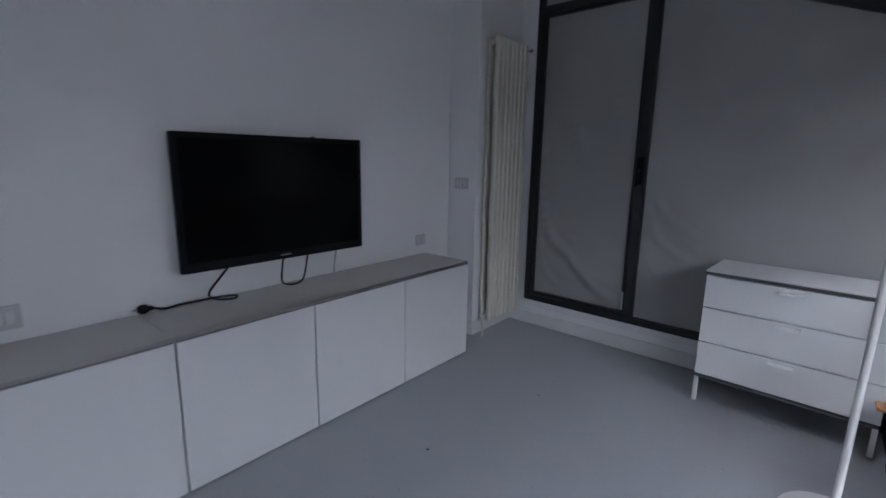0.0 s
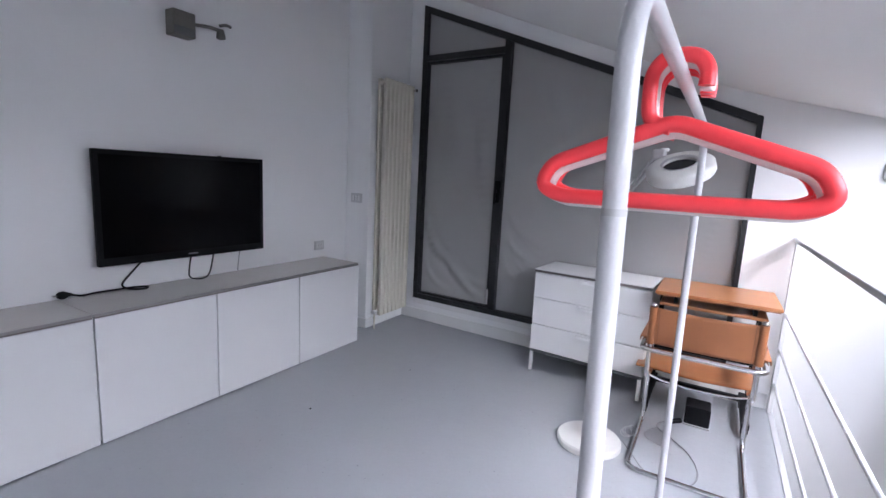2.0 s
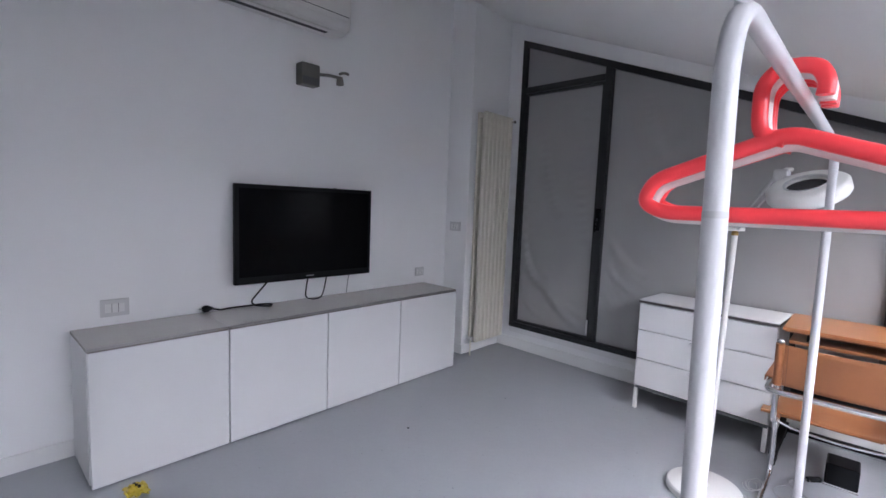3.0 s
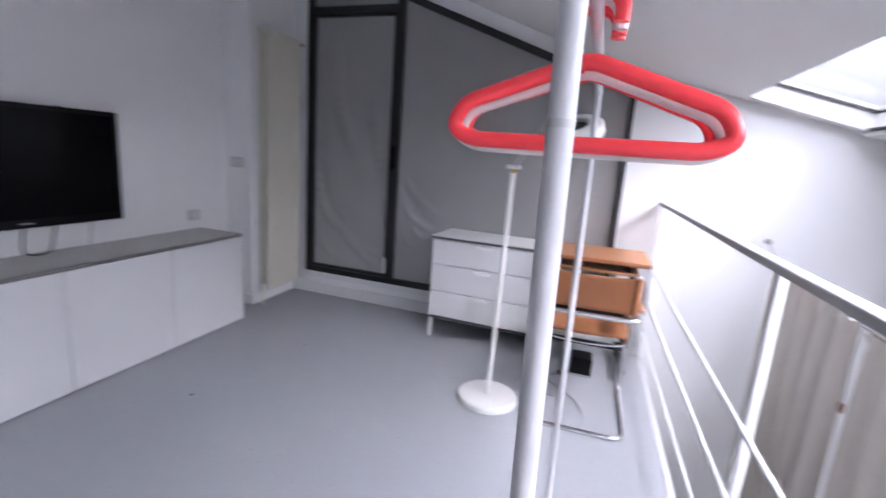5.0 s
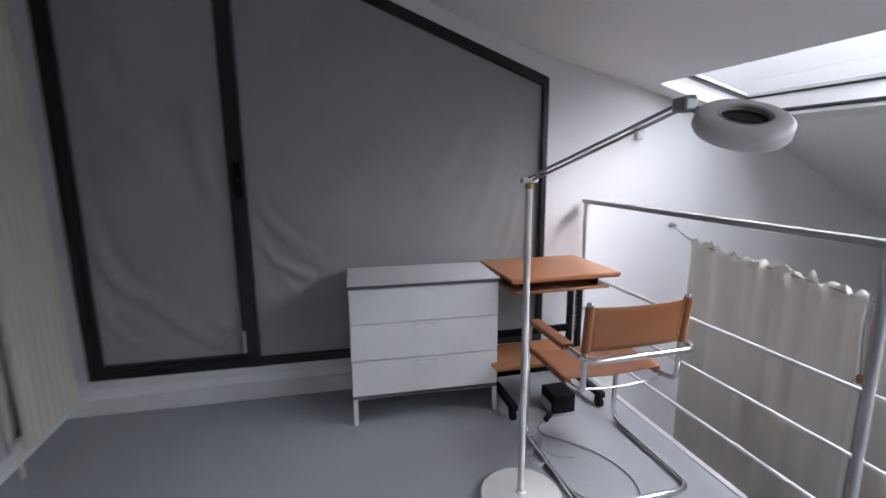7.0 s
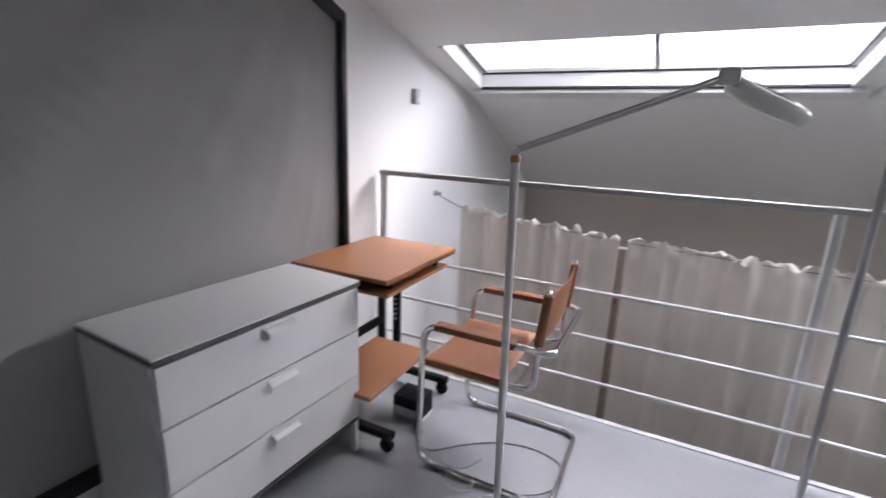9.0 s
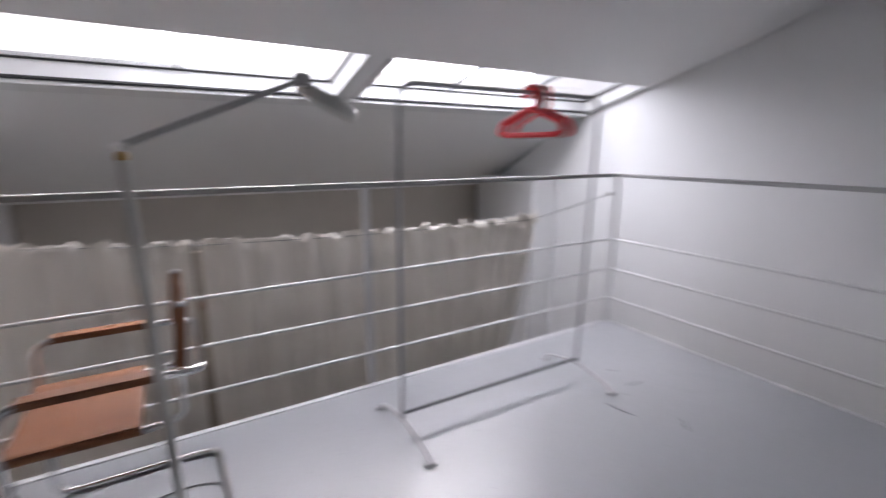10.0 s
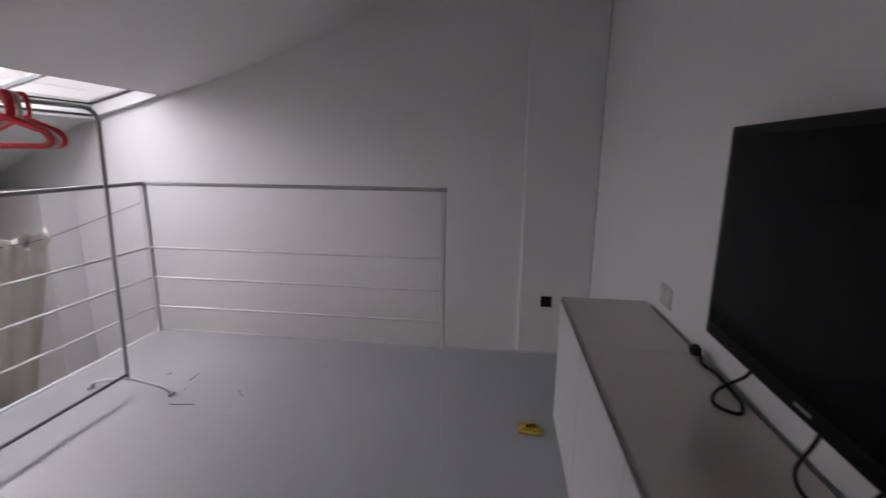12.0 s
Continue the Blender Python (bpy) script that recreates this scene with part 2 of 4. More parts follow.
def tube(points, r, n=10, closed=False, bm=None, flat=1.0):
    """A round bar along a path; flat squeezes it in its second direction."""
    bm = bm or bmesh.new()
    P = [Vector(p) for p in points]
    rings = []
    m = len(P)
    side = None
    for i in range(m):
        a = P[i - 1] if (i or closed) else P[i]
        b = P[(i + 1) % m] if (i < m - 1 or closed) else P[i]
        d = (b - a).normalized()
        if side is None:
            side = d.orthogonal().normalized() if abs(d.z) > 0.9 else d.cross(Vector((0, 0, 1))).normalized()
        side = (side - d * side.dot(d)).normalized()
        up = d.cross(side)
        rings.append([bm.verts.new(P[i] + (side * math.cos(2 * math.pi * k / n) + up * math.sin(2 * math.pi * k / n) * flat) * r) for k in range(n)])
    for i in range(m if closed else m - 1):
        A, B = rings[i], rings[(i + 1) % m]
        for k in range(n):
            bm.faces.new((A[k], A[(k + 1) % n], B[(k + 1) % n], B[k]))
    if not closed:
        bm.faces.new(rings[0][::-1])
        bm.faces.new(rings[-1])
    return bm


def lathe(profile, centre, m=None, n=32, bm=None):
    """A turned body: profile of (radius, height), about the z axis of the pose m or at centre."""
    bm = bm or bmesh.new()
    m = m or Matrix.Translation(centre)
    rings = [[bm.verts.new(m @ Vector((r * math.cos(2 * math.pi * k / n), r * math.sin(2 * math.pi * k / n), z))) for k in range(n)] for r, z in profile]
    for A, B in zip(rings, rings[1:]):
        for k in range(n):
            bm.faces.new((A[k], A[(k + 1) % n], B[(k + 1) % n], B[k]))
    bm.faces.new(rings[0][::-1])
    bm.faces.new(rings[-1])
    return bm


def ring(profile, m, n=36):
    """A turned ring: a closed profile of (radius, height) in the pose m."""
    bm = bmesh.new()
    rings = [[bm.verts.new(m @ Vector((r * math.cos(2 * math.pi * k / n), r * math.sin(2 * math.pi * k / n), z))) for k in range(n)] for r, z in profile]
    for A, B in zip(rings, rings[1:] + rings[:1]):
        for k in range(n):
            bm.faces.new((A[k], A[(k + 1) % n], B[(k + 1) % n], B[k]))
    return bm


def smooth_path(points, steps=8, closed=False):
    """A soft curve through the points."""
    P = [Vector(p) for p in points]
    out = []
    n = len(P)
    for i in range(n if closed else n - 1):
        if closed:
            a, b, c, d = P[i - 1], P[i], P[(i + 1) % n], P[(i + 2) % n]
        else:
            a, b, c, d = P[max(i - 1, 0)], P[i], P[i + 1], P[min(i + 2, n - 1)]
        for k in range(steps):
            t = k / steps
            out.append(0.5 * (2 * b + (c - a) * t + (2 * a - 5 * b + 4 * c - d) * t * t + (3 * b - a - 3 * c + d) * t ** 3))
    if not closed:
        out.append(P[-1])
    return out


# ---- the room ----
WIN_Y, END_Y, TV_X = 3.15, -1.50, -0.03
BACK_Y = 3.45                                  # the shell runs on behind the window wall
WALL_TURN = Matrix.Translation((2.0, WIN_Y, 0)) @ Matrix.Rotation(radians(-2.4), 4, "Z") @ Matrix.Translation((-2.0, -WIN_Y, 0))
EDGE_X, EDGE_Y = 3.205, -0.77
PROFILE = ((-0.35, 3.233), (0.0, 3.09), (2.75, 1.968), (3.4, 1.80), (4.4, 1.53), (5.5, 0.93), (6.7, 0.30))


def turned(bm, m=WALL_TURN):
    """The window wall and what belongs to it stand a little out of square."""
    bmesh.ops.transform(bm, matrix=m, verts=bm.verts[:])
    return bm


def wall_y(x):
    return (WALL_TURN @ Vector((x, WIN_Y, 0))).y


def ceiling_z(x):
    for (x0, z0), (x1, z1) in zip(PROFILE, PROFILE[1:]):
        if x <= x1:
            return z0 + (z1 - z0) * (x - x0) / (x1 - x0)
    return PROFILE[-1][1]


def soft_ceiling_z(x):
    if 3.45 < x < 4.3:
        return ceiling_z(x)
    w = 0.12 if x > 3 else 0.25
    return sum(ceiling_z(x + d * w) for d in (-1, -0.5, 0, 0.5, 1)) / 5


def build_shell():
    ob = mesh_object("floor", box((TV_X - 0.2, EDGE_Y, -0.22), (EDGE_X - 0.03, BACK_Y - 0.1, 0.0)), FLOOR)
    tagged(ob, "grey-blue resin mezzanine floor with a dull sheen", "floor", kind="structure")
    bm = box((EDGE_X - 0.03, EDGE_Y - 0.03, -0.24), (EDGE_X, wall_y(EDGE_X), 0.006), 0.003)
    box((TV_X, EDGE_Y - 0.03, -0.24), (EDGE_X - 0.03, EDGE_Y, 0.004), 0.002, bm=bm)
    tagged(mesh_object("trim_floor_edge", bm, SLABEDGE), "white painted edge strip round the mezzanine floor", "trim", kind="structure")
    ob = mesh_object("wall_tv", box((TV_X - 0.2, END_Y - 0.2, -2.6), (TV_X, BACK_Y, 3.4)), WALL)
    tagged(ob, "plain white plastered wall behind the television", "wall", kind="structure")
    bm = box((TV_X, 2.69, -0.02), (0.22, wall_y(0.22) + 0.02, 3.25), 0.006)
    tagged(mesh_object("wall_pilaster", bm, WALL), "white plastered pilaster in the room's corner", "wall", kind="structure")
    # the window wall, with its sloping opening
    top = lambda x: ceiling_z(x) + 0.12
    bm = prism([(TV_X, -2.6), (5.87, -2.6), (5.87, 0.202), (TV_X, 0.202)], "y", WIN_Y, WIN_Y + 0.2)
    prism([(TV_X, 0.202), (0.37, 0.202), (0.37, top(0.37)), (TV_X, top(TV_X))], "y", WIN_Y, WIN_Y + 0.2, bm)
    right = [(2.925, 0.202), (5.87, 0.202)] + [(x, top(x)) for x in (5.87, 5.4, 4.4, 3.4, 2.925)]
    prism(right, "y", WIN_Y, WIN_Y + 0.2, bm)
    prism([(0.37, 2.805), (2.925, 1.805), (2.925, top(2.925)), (0.37, top(0.37))], "y", WIN_Y, WIN_Y + 0.2, bm)
    tagged(mesh_object("wall_window", turned(bm), WALL), "white wall round the sloping-topped window", "wall", kind="structure")
    bm = box((TV_X, END_Y - 0.2, -2.6), (5.87, END_Y, 3.35))
    tagged(mesh_object("wall_end", bm, WALL), "white end wall beyond the stairwell", "wall", kind="structure")
    bm = box((TV_X, END_Y, -2.5), (0.52, END_Y + 0.10, 3.0), 0.012)
    tagged(mesh_object("wall_end_pier", bm, WALL), "shallow white pier on the end wall", "wall", kind="structure")
    # the shade under the slope is in this wall's colour
    bm = box((5.67, END_Y, -2.6), (5.87, BACK_Y, 0.95))
    tagged(mesh_object("wall_eaves", bm, EAVES), "low wall under the roof slope, coloured brown for the shade there", "wall", kind="structure")
    bm = prism([(4.50, END_Y), (5.55, END_Y), (5.55, -1.24), (4.50, -1.18)], "z", -2.5, 0.97)
    tagged(mesh_object("wall_eaves_pier", bm, WALL), "low white masonry pier under the roof slope", "wall", kind="structure")
    bm = box((TV_X, END_Y, -2.6), (5.67, BACK_Y, -2.5))
    tagged(mesh_object("floor_lower", bm, LOWFLOOR), "unseen brown floor of the storey below, lightened to bounce light up", "floor", kind="structure")
    # ceiling with the two skylight openings
    xs = sorted(set([-0.3, -0.03] + [round(0.2 * i, 3) for i in range(1, 17)] + [3.4, SKY_X0, 3.75, 3.95, SKY_X1, 4.25, 4.4, 4.6, 4.8, 5.0, 5.2, 5.4, 5.6, 5.8, 5.95]))
    ys = [END_Y - 0.1, SKYLIGHTS[1][0], SKYLIGHTS[1][1], SKYLIGHTS[0][0], SKYLIGHTS[0][1], BACK_Y]
    bm = bmesh.new()
    grid = [[bm.verts.new((x, y, soft_ceiling_z(x))) for y in ys] for x in xs]
    for i in range(len(xs) - 1):
        for j in range(len(ys) - 1):
            if SKY_X0 - 0.001 <= xs[i] < SKY_X1 - 0.001 and j in (1, 3):
                continue
            bm.faces.new((grid[i][j], grid[i + 1][j], grid[i + 1][j + 1], grid[i][j + 1]))
    made = bmesh.ops.extrude_face_region(bm, geom=bm.faces[:])["geom"]
    bmesh.ops.translate(bm, verts=[v for v in made if isinstance(v, bmesh.types.BMVert)], vec=(0.03, 0, 0.12))
    ob = mesh_object("ceiling", bm, CEIL, smooth=False)
    for p in ob.data.polygons:
        p.use_smooth = abs(p.normal.z) > 0.6
    tagged(ob, "white sloping attic ceiling with two skylight openings", "ceiling", kind="structure")
    # baseboards
    bm = box((TV_X, EDGE_Y + 0.01, 0.0), (TV_X + 0.014, 2.69, 0.085), 0.003)
    box((TV_X + 0.014, 2.676, 0.0), (0.234, 2.69, 0.085), 0.003, bm=bm)
    box((0.22, 2.69, 0.0), (0.234, wall_y(0.23) - 0.012, 0.085), 0.003, bm=bm)
    tagged(mesh_object("baseboard", bm, TRIM), "white painted baseboard along the walls", "baseboard", kind="structure")
    bm = turned(box((0.20, WIN_Y - 0.012, 0.0), (EDGE_X - 0.04, WIN_Y + 0.001, 0.10), 0.004))
    tagged(mesh_object("baseboard_window", bm, TRIM), "white painted baseboard along the walls", "baseboard", kind="structure")


build_shell()


def build_skylight(k, y0, y1):
    """Casing below, frame and panes at the top of the opening."""
    up = Vector((0.27, 0, 1)).normalized()
    win = tagged(new("window_%d" % (k + 2)), "white-cased roof skylight under an overcast sky", "skylight", kind="structure")
    BASE[win] = Vector((0, 0, 0))

    def slab(x0, x1, a, b, lo, hi):
        bm = bmesh.new()
        vs = []
        for h in (lo, hi):
            for x, y in ((x0, a), (x1, a), (x1, b), (x0, b)):
                vs.append(bm.verts.new(Vector((x, y, SKY_Z(x))) + up * h))
        for q in ((3, 2, 1, 0), (4, 5, 6, 7), (0, 1, 5, 4), (1, 2, 6, 5), (2, 3, 7, 6), (3, 0, 4, 7)):
            bm.faces.new([vs[i] for i in q])
        bmesh.ops.bevel(bm, geom=bm.edges[:], offset=0.003, segments=1, affect="EDGES")
        return bm
    h0, h1 = 0.085, 0.12
    for name, args, mat in (
            ("casing", (SKY_X1 + 0.012, SKY_X1 + 0.058, y0 - 0.03, y1 + 0.03, -0.034, 0.004), TRIM),
            ("casing", (SKY_X1 + 0.058, SKY_X1 + 0.112, y0 - 0.03, y1 + 0.03, -0.024, 0.004), TRIM),
            ("casing", (SKY_X1 + 0.112, SKY_X1 + 0.170, y0 - 0.03, y1 + 0.03, -0.013, 0.004), TRIM),
            ("gasket", (SKY_X1 - 0.004, SKY_X1 + 0.012, y0, y1, -0.012, 0.004), GASKET),
            ("side_casing", (SKY_X0, SKY_X1 + 0.012, y1 - 0.035, y1 - 0.002, -0.012, 0.08), TRIM),
            ("side_casing", (SKY_X0, SKY_X1 + 0.012, y0 + 0.002, y0 + 0.035, -0.012, 0.08), TRIM),
            ("frame_rail", (SKY_X0 + 0.02, SKY_X0 + 0.08, y0, y1, h0, h1), TRIM),
            ("frame_rail", (SKY_X1 - 0.014, SKY_X1 + 0.03, y0, y1, h0 + 0.0085, h1), TRIM),
            ("frame_gasket", (SKY_X1 - 0.016, SKY_X1 + 0.03, y0, y1, h0, h0 + 0.008), GASKET),
            ("stile_gasket", (SKY_X0 + 0.08, SKY_X1 - 0.016, y1 - 0.062, y1 - 0.0505, h0, h0 + 0.012), GASKET),
            ("stile_gasket", (SKY_X0 + 0.08, SKY_X1 - 0.016, y0 + 0.0505, y0 + 0.062, h0, h0 + 0.012), GASKET),
            ("frame_stile", (SKY_X0 + 0.08, SKY_X1 - 0.016, y0, y0 + 0.05, h0, h1), PLATE),
            ("frame_stile", (SKY_X0 + 0.08, SKY_X1 - 0.016, y1 - 0.05, y1, h0, h1), PLATE)):
        part(name, slab(*args), mat, win)
    n = 2 if k == 0 else 3
    for i in range(n):
        split = [y0 + 0.05 + (y1 - y0 - 0.1) * q / n for q in range(n + 1)] if k else [y0 + 0.05, 1.845, y1 - 0.05]
        a, b = split[i], split[i + 1]
        if i:
            part("glazing_bar", slab(SKY_X0 + 0.08, SKY_X1 - 0.016, a - 0.012, a + 0.012, h0, h1), BARGREY, win, "dark grey glazing bar")
        pane = part("pane", slab(SKY_X0 + 0.081, SKY_X1 - 0.017, a + 0.013, b - 0.013, h0 + 0.014, h0 + 0.02), GLASS, win)
        pane.visible_shadow = False


for k, (y0, y1) in enumerate(SKYLIGHTS):
    build_skylight(k, y0, y1)


def build_window():
    """Black steel frame: a glazed door leaf, a small light above it and one large fixed light."""
    slope = lambda x: 2.805 - 0.3914 * (x - 0.37)
    win = tagged(new("window_1"), "black steel window with a sloping top, screened with grey cloth", "window", kind="structure")
    BASE[win] = Vector((0, 0, 0))
    fy0, fy1 = WIN_Y - 0.027, WIN_Y + 0.05
    bars = {
        "bottom_rail": [(0.37, 0.205), (2.925, 0.205), (2.925, 0.252), (0.37, 0.252)],
        "left_stile": [(0.37, 0.252), (0.415, 0.252), (0.415, slope(0.415)), (0.37, slope(0.37))],
        "right_stile": [(2.893, 0.252), (2.925, 0.252), (2.925, slope(2.925)), (2.893, slope(2.893))],
        "head_rail": [(0.415, slope(0.415) - 0.055), (2.893, slope(2.893) - 0.055), (2.893, slope(2.893)), (0.415, slope(0.415))],
        "mullion": [(1.170, 0.252), (1.230, 0.252), (1.230, slope(1.230) - 0.055), (1.170, slope(1.170) - 0.055)],
        "transom": [(0.415, 2.335), (1.170, 2.335), (1.170, 2.385), (0.415, 2.385)],
    }
    for name, outline in bars.items():
        y0 = fy0 - (0.004 if name in ("mullion",) else 0)
        part(name, turned(prism(outline, "y", y0, fy1, bevel=0.004)), BLACKFRAME, win)
    # door leaf set into the first bay
    a, b = fy0 + 0.012, fy1 - 0.01
    leaf = prism([(0.418, 0.255), (0.44, 0.255), (0.44, 2.332), (0.418, 2.332)], "y", a, b, bevel=0.003)
    prism([(1.145, 0.255), (1.167, 0.255), (1.167, 2.332), (1.145, 2.332)], "y", a, b, leaf, bevel=0.003)
    prism([(0.44, 0.255), (1.145, 0.255), (1.145, 0.277), (0.44, 0.277)], "y", a, b, leaf, bevel=0.003)
    prism([(0.44, 2.31), (1.145, 2.31), (1.145, 2.332), (0.44, 2.332)], "y", a, b, leaf, bevel=0.003)
    part("door_leaf", turned(leaf), BLACKFRAME, win)
    h = box((1.175, fy0 - 0.028, 1.16), (1.22, fy0 - 0.004, 1.34), 0.006)
    tube(rounded([(1.197, fy0 - 0.02, 1.25), (1.197, fy0 - 0.06, 1.25), (1.197, fy0 - 0.06, 1.15)], 0.015), 0.009, 8, bm=h)
    part("handle", turned(h), PLASTIC_BLACK, win, "black window handle")
    part("latch", turned(box((1.147, fy0 + 0.002, 0.29), (1.161, fy0 + 0.0115, 0.42), 0.003)), PLATEWHITE, win, "small white latch at the foot")

    # creases pulled into the cloth: two ends and a bend (x, z), width and depth
    leaf_creases = (
        ((0.45, 1.75), (0.47, 0.95), (0.70, 0.62), 0.045, 0.022), ((0.70, 0.62), (0.85, 0.46), (1.06, 0.32), 0.040, 0.022),
        ((0.46, 0.85), (0.50, 0.50), (0.72, 0.33), 0.030, 0.012), ((0.72, 0.72), (0.88, 0.50), (1.10, 0.44), 0.040, 0.009),
        ((0.62, 2.25), (0.66, 1.70), (0.80, 1.30), 0.060, 0.012), ((1.05, 2.20), (1.00, 1.60), (1.08, 1.10), 0.055, 0.010))
    large_creases = (
        ((1.26, 1.24), (1.34, 1.02), (1.56, 0.84), 0.030, 0.016), ((1.26, 1.00), (1.33, 0.82), (1.52, 0.70), 0.028, 0.019),
        ((1.26, 1.12), (1.40, 0.91), (1.60, 0.76), 0.022, 0.010), ((1.26, 0.80), (1.28, 0.66), (1.36, 0.55), 0.022, 0.015),
        ((1.30, 0.92), (1.36, 0.74), (1.45, 0.62), 0.018, 0.011), ((2.25, 1.80), (1.87, 1.38), (1.60, 1.05), 0.090, 0.014),
        ((2.10, 2.00), (1.65, 1.60), (1.42, 1.40), 0.080, 0.010), ((2.66, 1.55), (2.58, 1.20), (2.44, 0.90), 0.045, 0.005),
        ((2.78, 1.45), (2.74, 1.05), (2.66, 0.78), 0.030, 0.004), ((2.50, 1.70), (2.35, 1.40), (2.20, 1.20), 0.060, 0.010),
        ((1.50, 2.28), (1.56, 1.90), (1.70, 1.65), 0.050, 0.009))

    def crease_line(a, m, b):
        ctrl = [2 * m[k] - (a[k] + b[k]) / 2 for k in (0, 1)]
        return [tuple(a[k] * (1 - t) ** 2 + 2 * ctrl[k] * t * (1 - t) + b[k] * t * t for k in (0, 1)) for t in (i / 14 for i in range(15))]
    lines = [(crease_line(a, m, b), w, d) for a, m, b, w, d in leaf_creases + large_creases]

    def crease_depth(x, z):
        total = 0.0
        for line, w, d in lines:
            best, where, side = 9.0, 0, 0.0
            for i, (px, pz) in enumerate(line):
                q = (x - px) ** 2 + (z - pz) ** 2
                if q < best:
                    best, where, side = q, i, x - px + z - pz
            if best < 9 * w * w:
                r = math.sqrt(best) / w
                fade = math.sin(math.pi * (where + 1.5) / 17) ** 0.7
                total += d * fade * (math.exp(-r * r) - 0.45 * math.exp(-(r - 1.3) ** 2 * 1.6))
        return total

    def cloth(x0, x1, z0, ztop, seed, nx, nz):
        bm = bmesh.new()
        rows = []
        for j in range(nz + 1):
            row = []
            for i in range(nx + 1):
                x = x0 + (x1 - x0) * i / nx
                v = j / nz
                z = z0 + (ztop(x) - z0) * v
                u = (x - x0) / (x1 - x0)
                soft = noise.noise(Vector((x * 1.3, z * 0.9, seed)))
                ripple = noise.noise(Vector((x * 5.0 + z * 2.0, z * 2.2, seed + 3)))
                edge = min(1.0, 9 * min(u, 1 - u, v * 1.6, (1 - v) * 1.6))
                y = WIN_Y + 0.010 + edge * (0.016 * soft + 0.005 * ripple - crease_depth(x, z))
                row.append(bm.verts.new((x, y, z)))
            rows.append(row)
        for A, B in zip(rows, rows[1:]):
            for i in range(nx):
                bm.faces.new((A[i], A[i + 1], B[i + 1], B[i]))
        made = bmesh.ops.extrude_face_region(bm, geom=bm.faces[:])["geom"]
        bmesh.ops.translate(bm, verts=[v for v in made if isinstance(v, bmesh.types.BMVert)], vec=(0, 0.004, 0))
        return bm
    for x0, x1, z0, ztop, seed, nx, nz in ((0.425, 1.16, 0.26, lambda x: 2.325, 1.7, 60, 120),
                                           (0.415, 1.170, 2.385, lambda x: slope(x) - 0.055, 5.2, 30, 20),
                                           (1.230, 2.893, 0.252, lambda x: slope(x) - 0.055, 8.4, 110, 110)):
        ob = part("cloth_screen", turned(cloth(x0, x1, z0, ztop, seed, nx, nz)), CLOTH, win, "grey rumpled blackout cloth behind the frame", smooth=True)
    part("sill", turned(box((0.375, WIN_Y - 0.02, 0.155), (2.92, WIN_Y, 0.204), 0.005)), TRIM, win, "white painted sill")
    # added unseen panel: closes the outside behind the cloth against daylight
    tagged(mesh_object("wall_unseen_backing", turned(box((0.3, WIN_Y + 0.2, 0.1), (3.0, WIN_Y + 0.26, 3.2))), PLATE), "unseen plain panel added outside to keep daylight off the cloth's back", "shutter", kind="structure")


build_window()


# ---- guard rail ----
def build_railing():
    RX, RY, RN = 3.183, -0.75, 3.072
    r = thing("railing", (RX, 1.0, 0), "white steel guard rail with three rods along the mezzanine edge", "railing")
    bm = box((RX - 0.022, RY - 0.022, 1.078), (RX + 0.022, RN, 1.102), 0.004)
    part("top_rail", bm, RAILTOP, r, "grey-white flat handrail")
    part("top_rail", box((1.04, RY - 0.022, 1.078), (RX - 0.0225, RY + 0.022, 1.102), 0.004), RAILTOP, r, "grey-white flat handrail")
    for z in (0.195, 0.415, 0.635):
        part("rod", tube([(RX, RY, z), (RX, RN - 0.005, z)], 0.0085, 8), RAIL, r, smooth=True)
        part("rod", tube([(RX, RY, z), (1.06, RY, z)], 0.0085, 8), RAIL, r, smooth=True)
    for x, y, w, d in ((RX, RN - 0.02, 0.02, 0.012), (RX, RY, 0.018, 0.018), (1.06, RY, 0.016, 0.016)):
        part("post", box((x - d, y - w, 0.0), (x + d, y + w, 1.078), 0.004), RAIL, r)
    # the middle post is bolted to the outer face of the floor edge
    post = part("post", box((3.2065, 1.103, -0.22), (3.234, 1.136, 1.0775), 0.005), RAIL, r, "flat white post outside the rods")
    for z in (-0.15, -0.07):
        part("bolt", lathe([(0.012, 0), (0.012, 0.008), (0.008, 0.012)], (0, 0, 0), Matrix.Translation((3.234, 1.118, z)) @ pose(0, 0, 0, 0, 90, 0), 8), STEEL, post)


build_railing()


# ---- curtains in the stairwell void ----
CX = 3.82


WIRE_SAG = ((-1.6, 0.885), (-1.5, 0.873), (-0.55, 0.700), (1.0, 0.715), (1.87, 0.745), (2.87, 0.825), (3.075, 0.92), (3.2, 0.95))


def wire_z(y):
    total = 0.0
    for d in (-0.08, 0.0, 0.08):
        q = min(max(y + d, -1.6), 3.2)
        for (y0, z0), (y1, z1) in zip(WIRE_SAG, WIRE_SAG[1:]):
            if q <= y1:
                total += z0 + (z1 - z0) * (q - y0) / (y1 - y0)
                break
    return total / 3


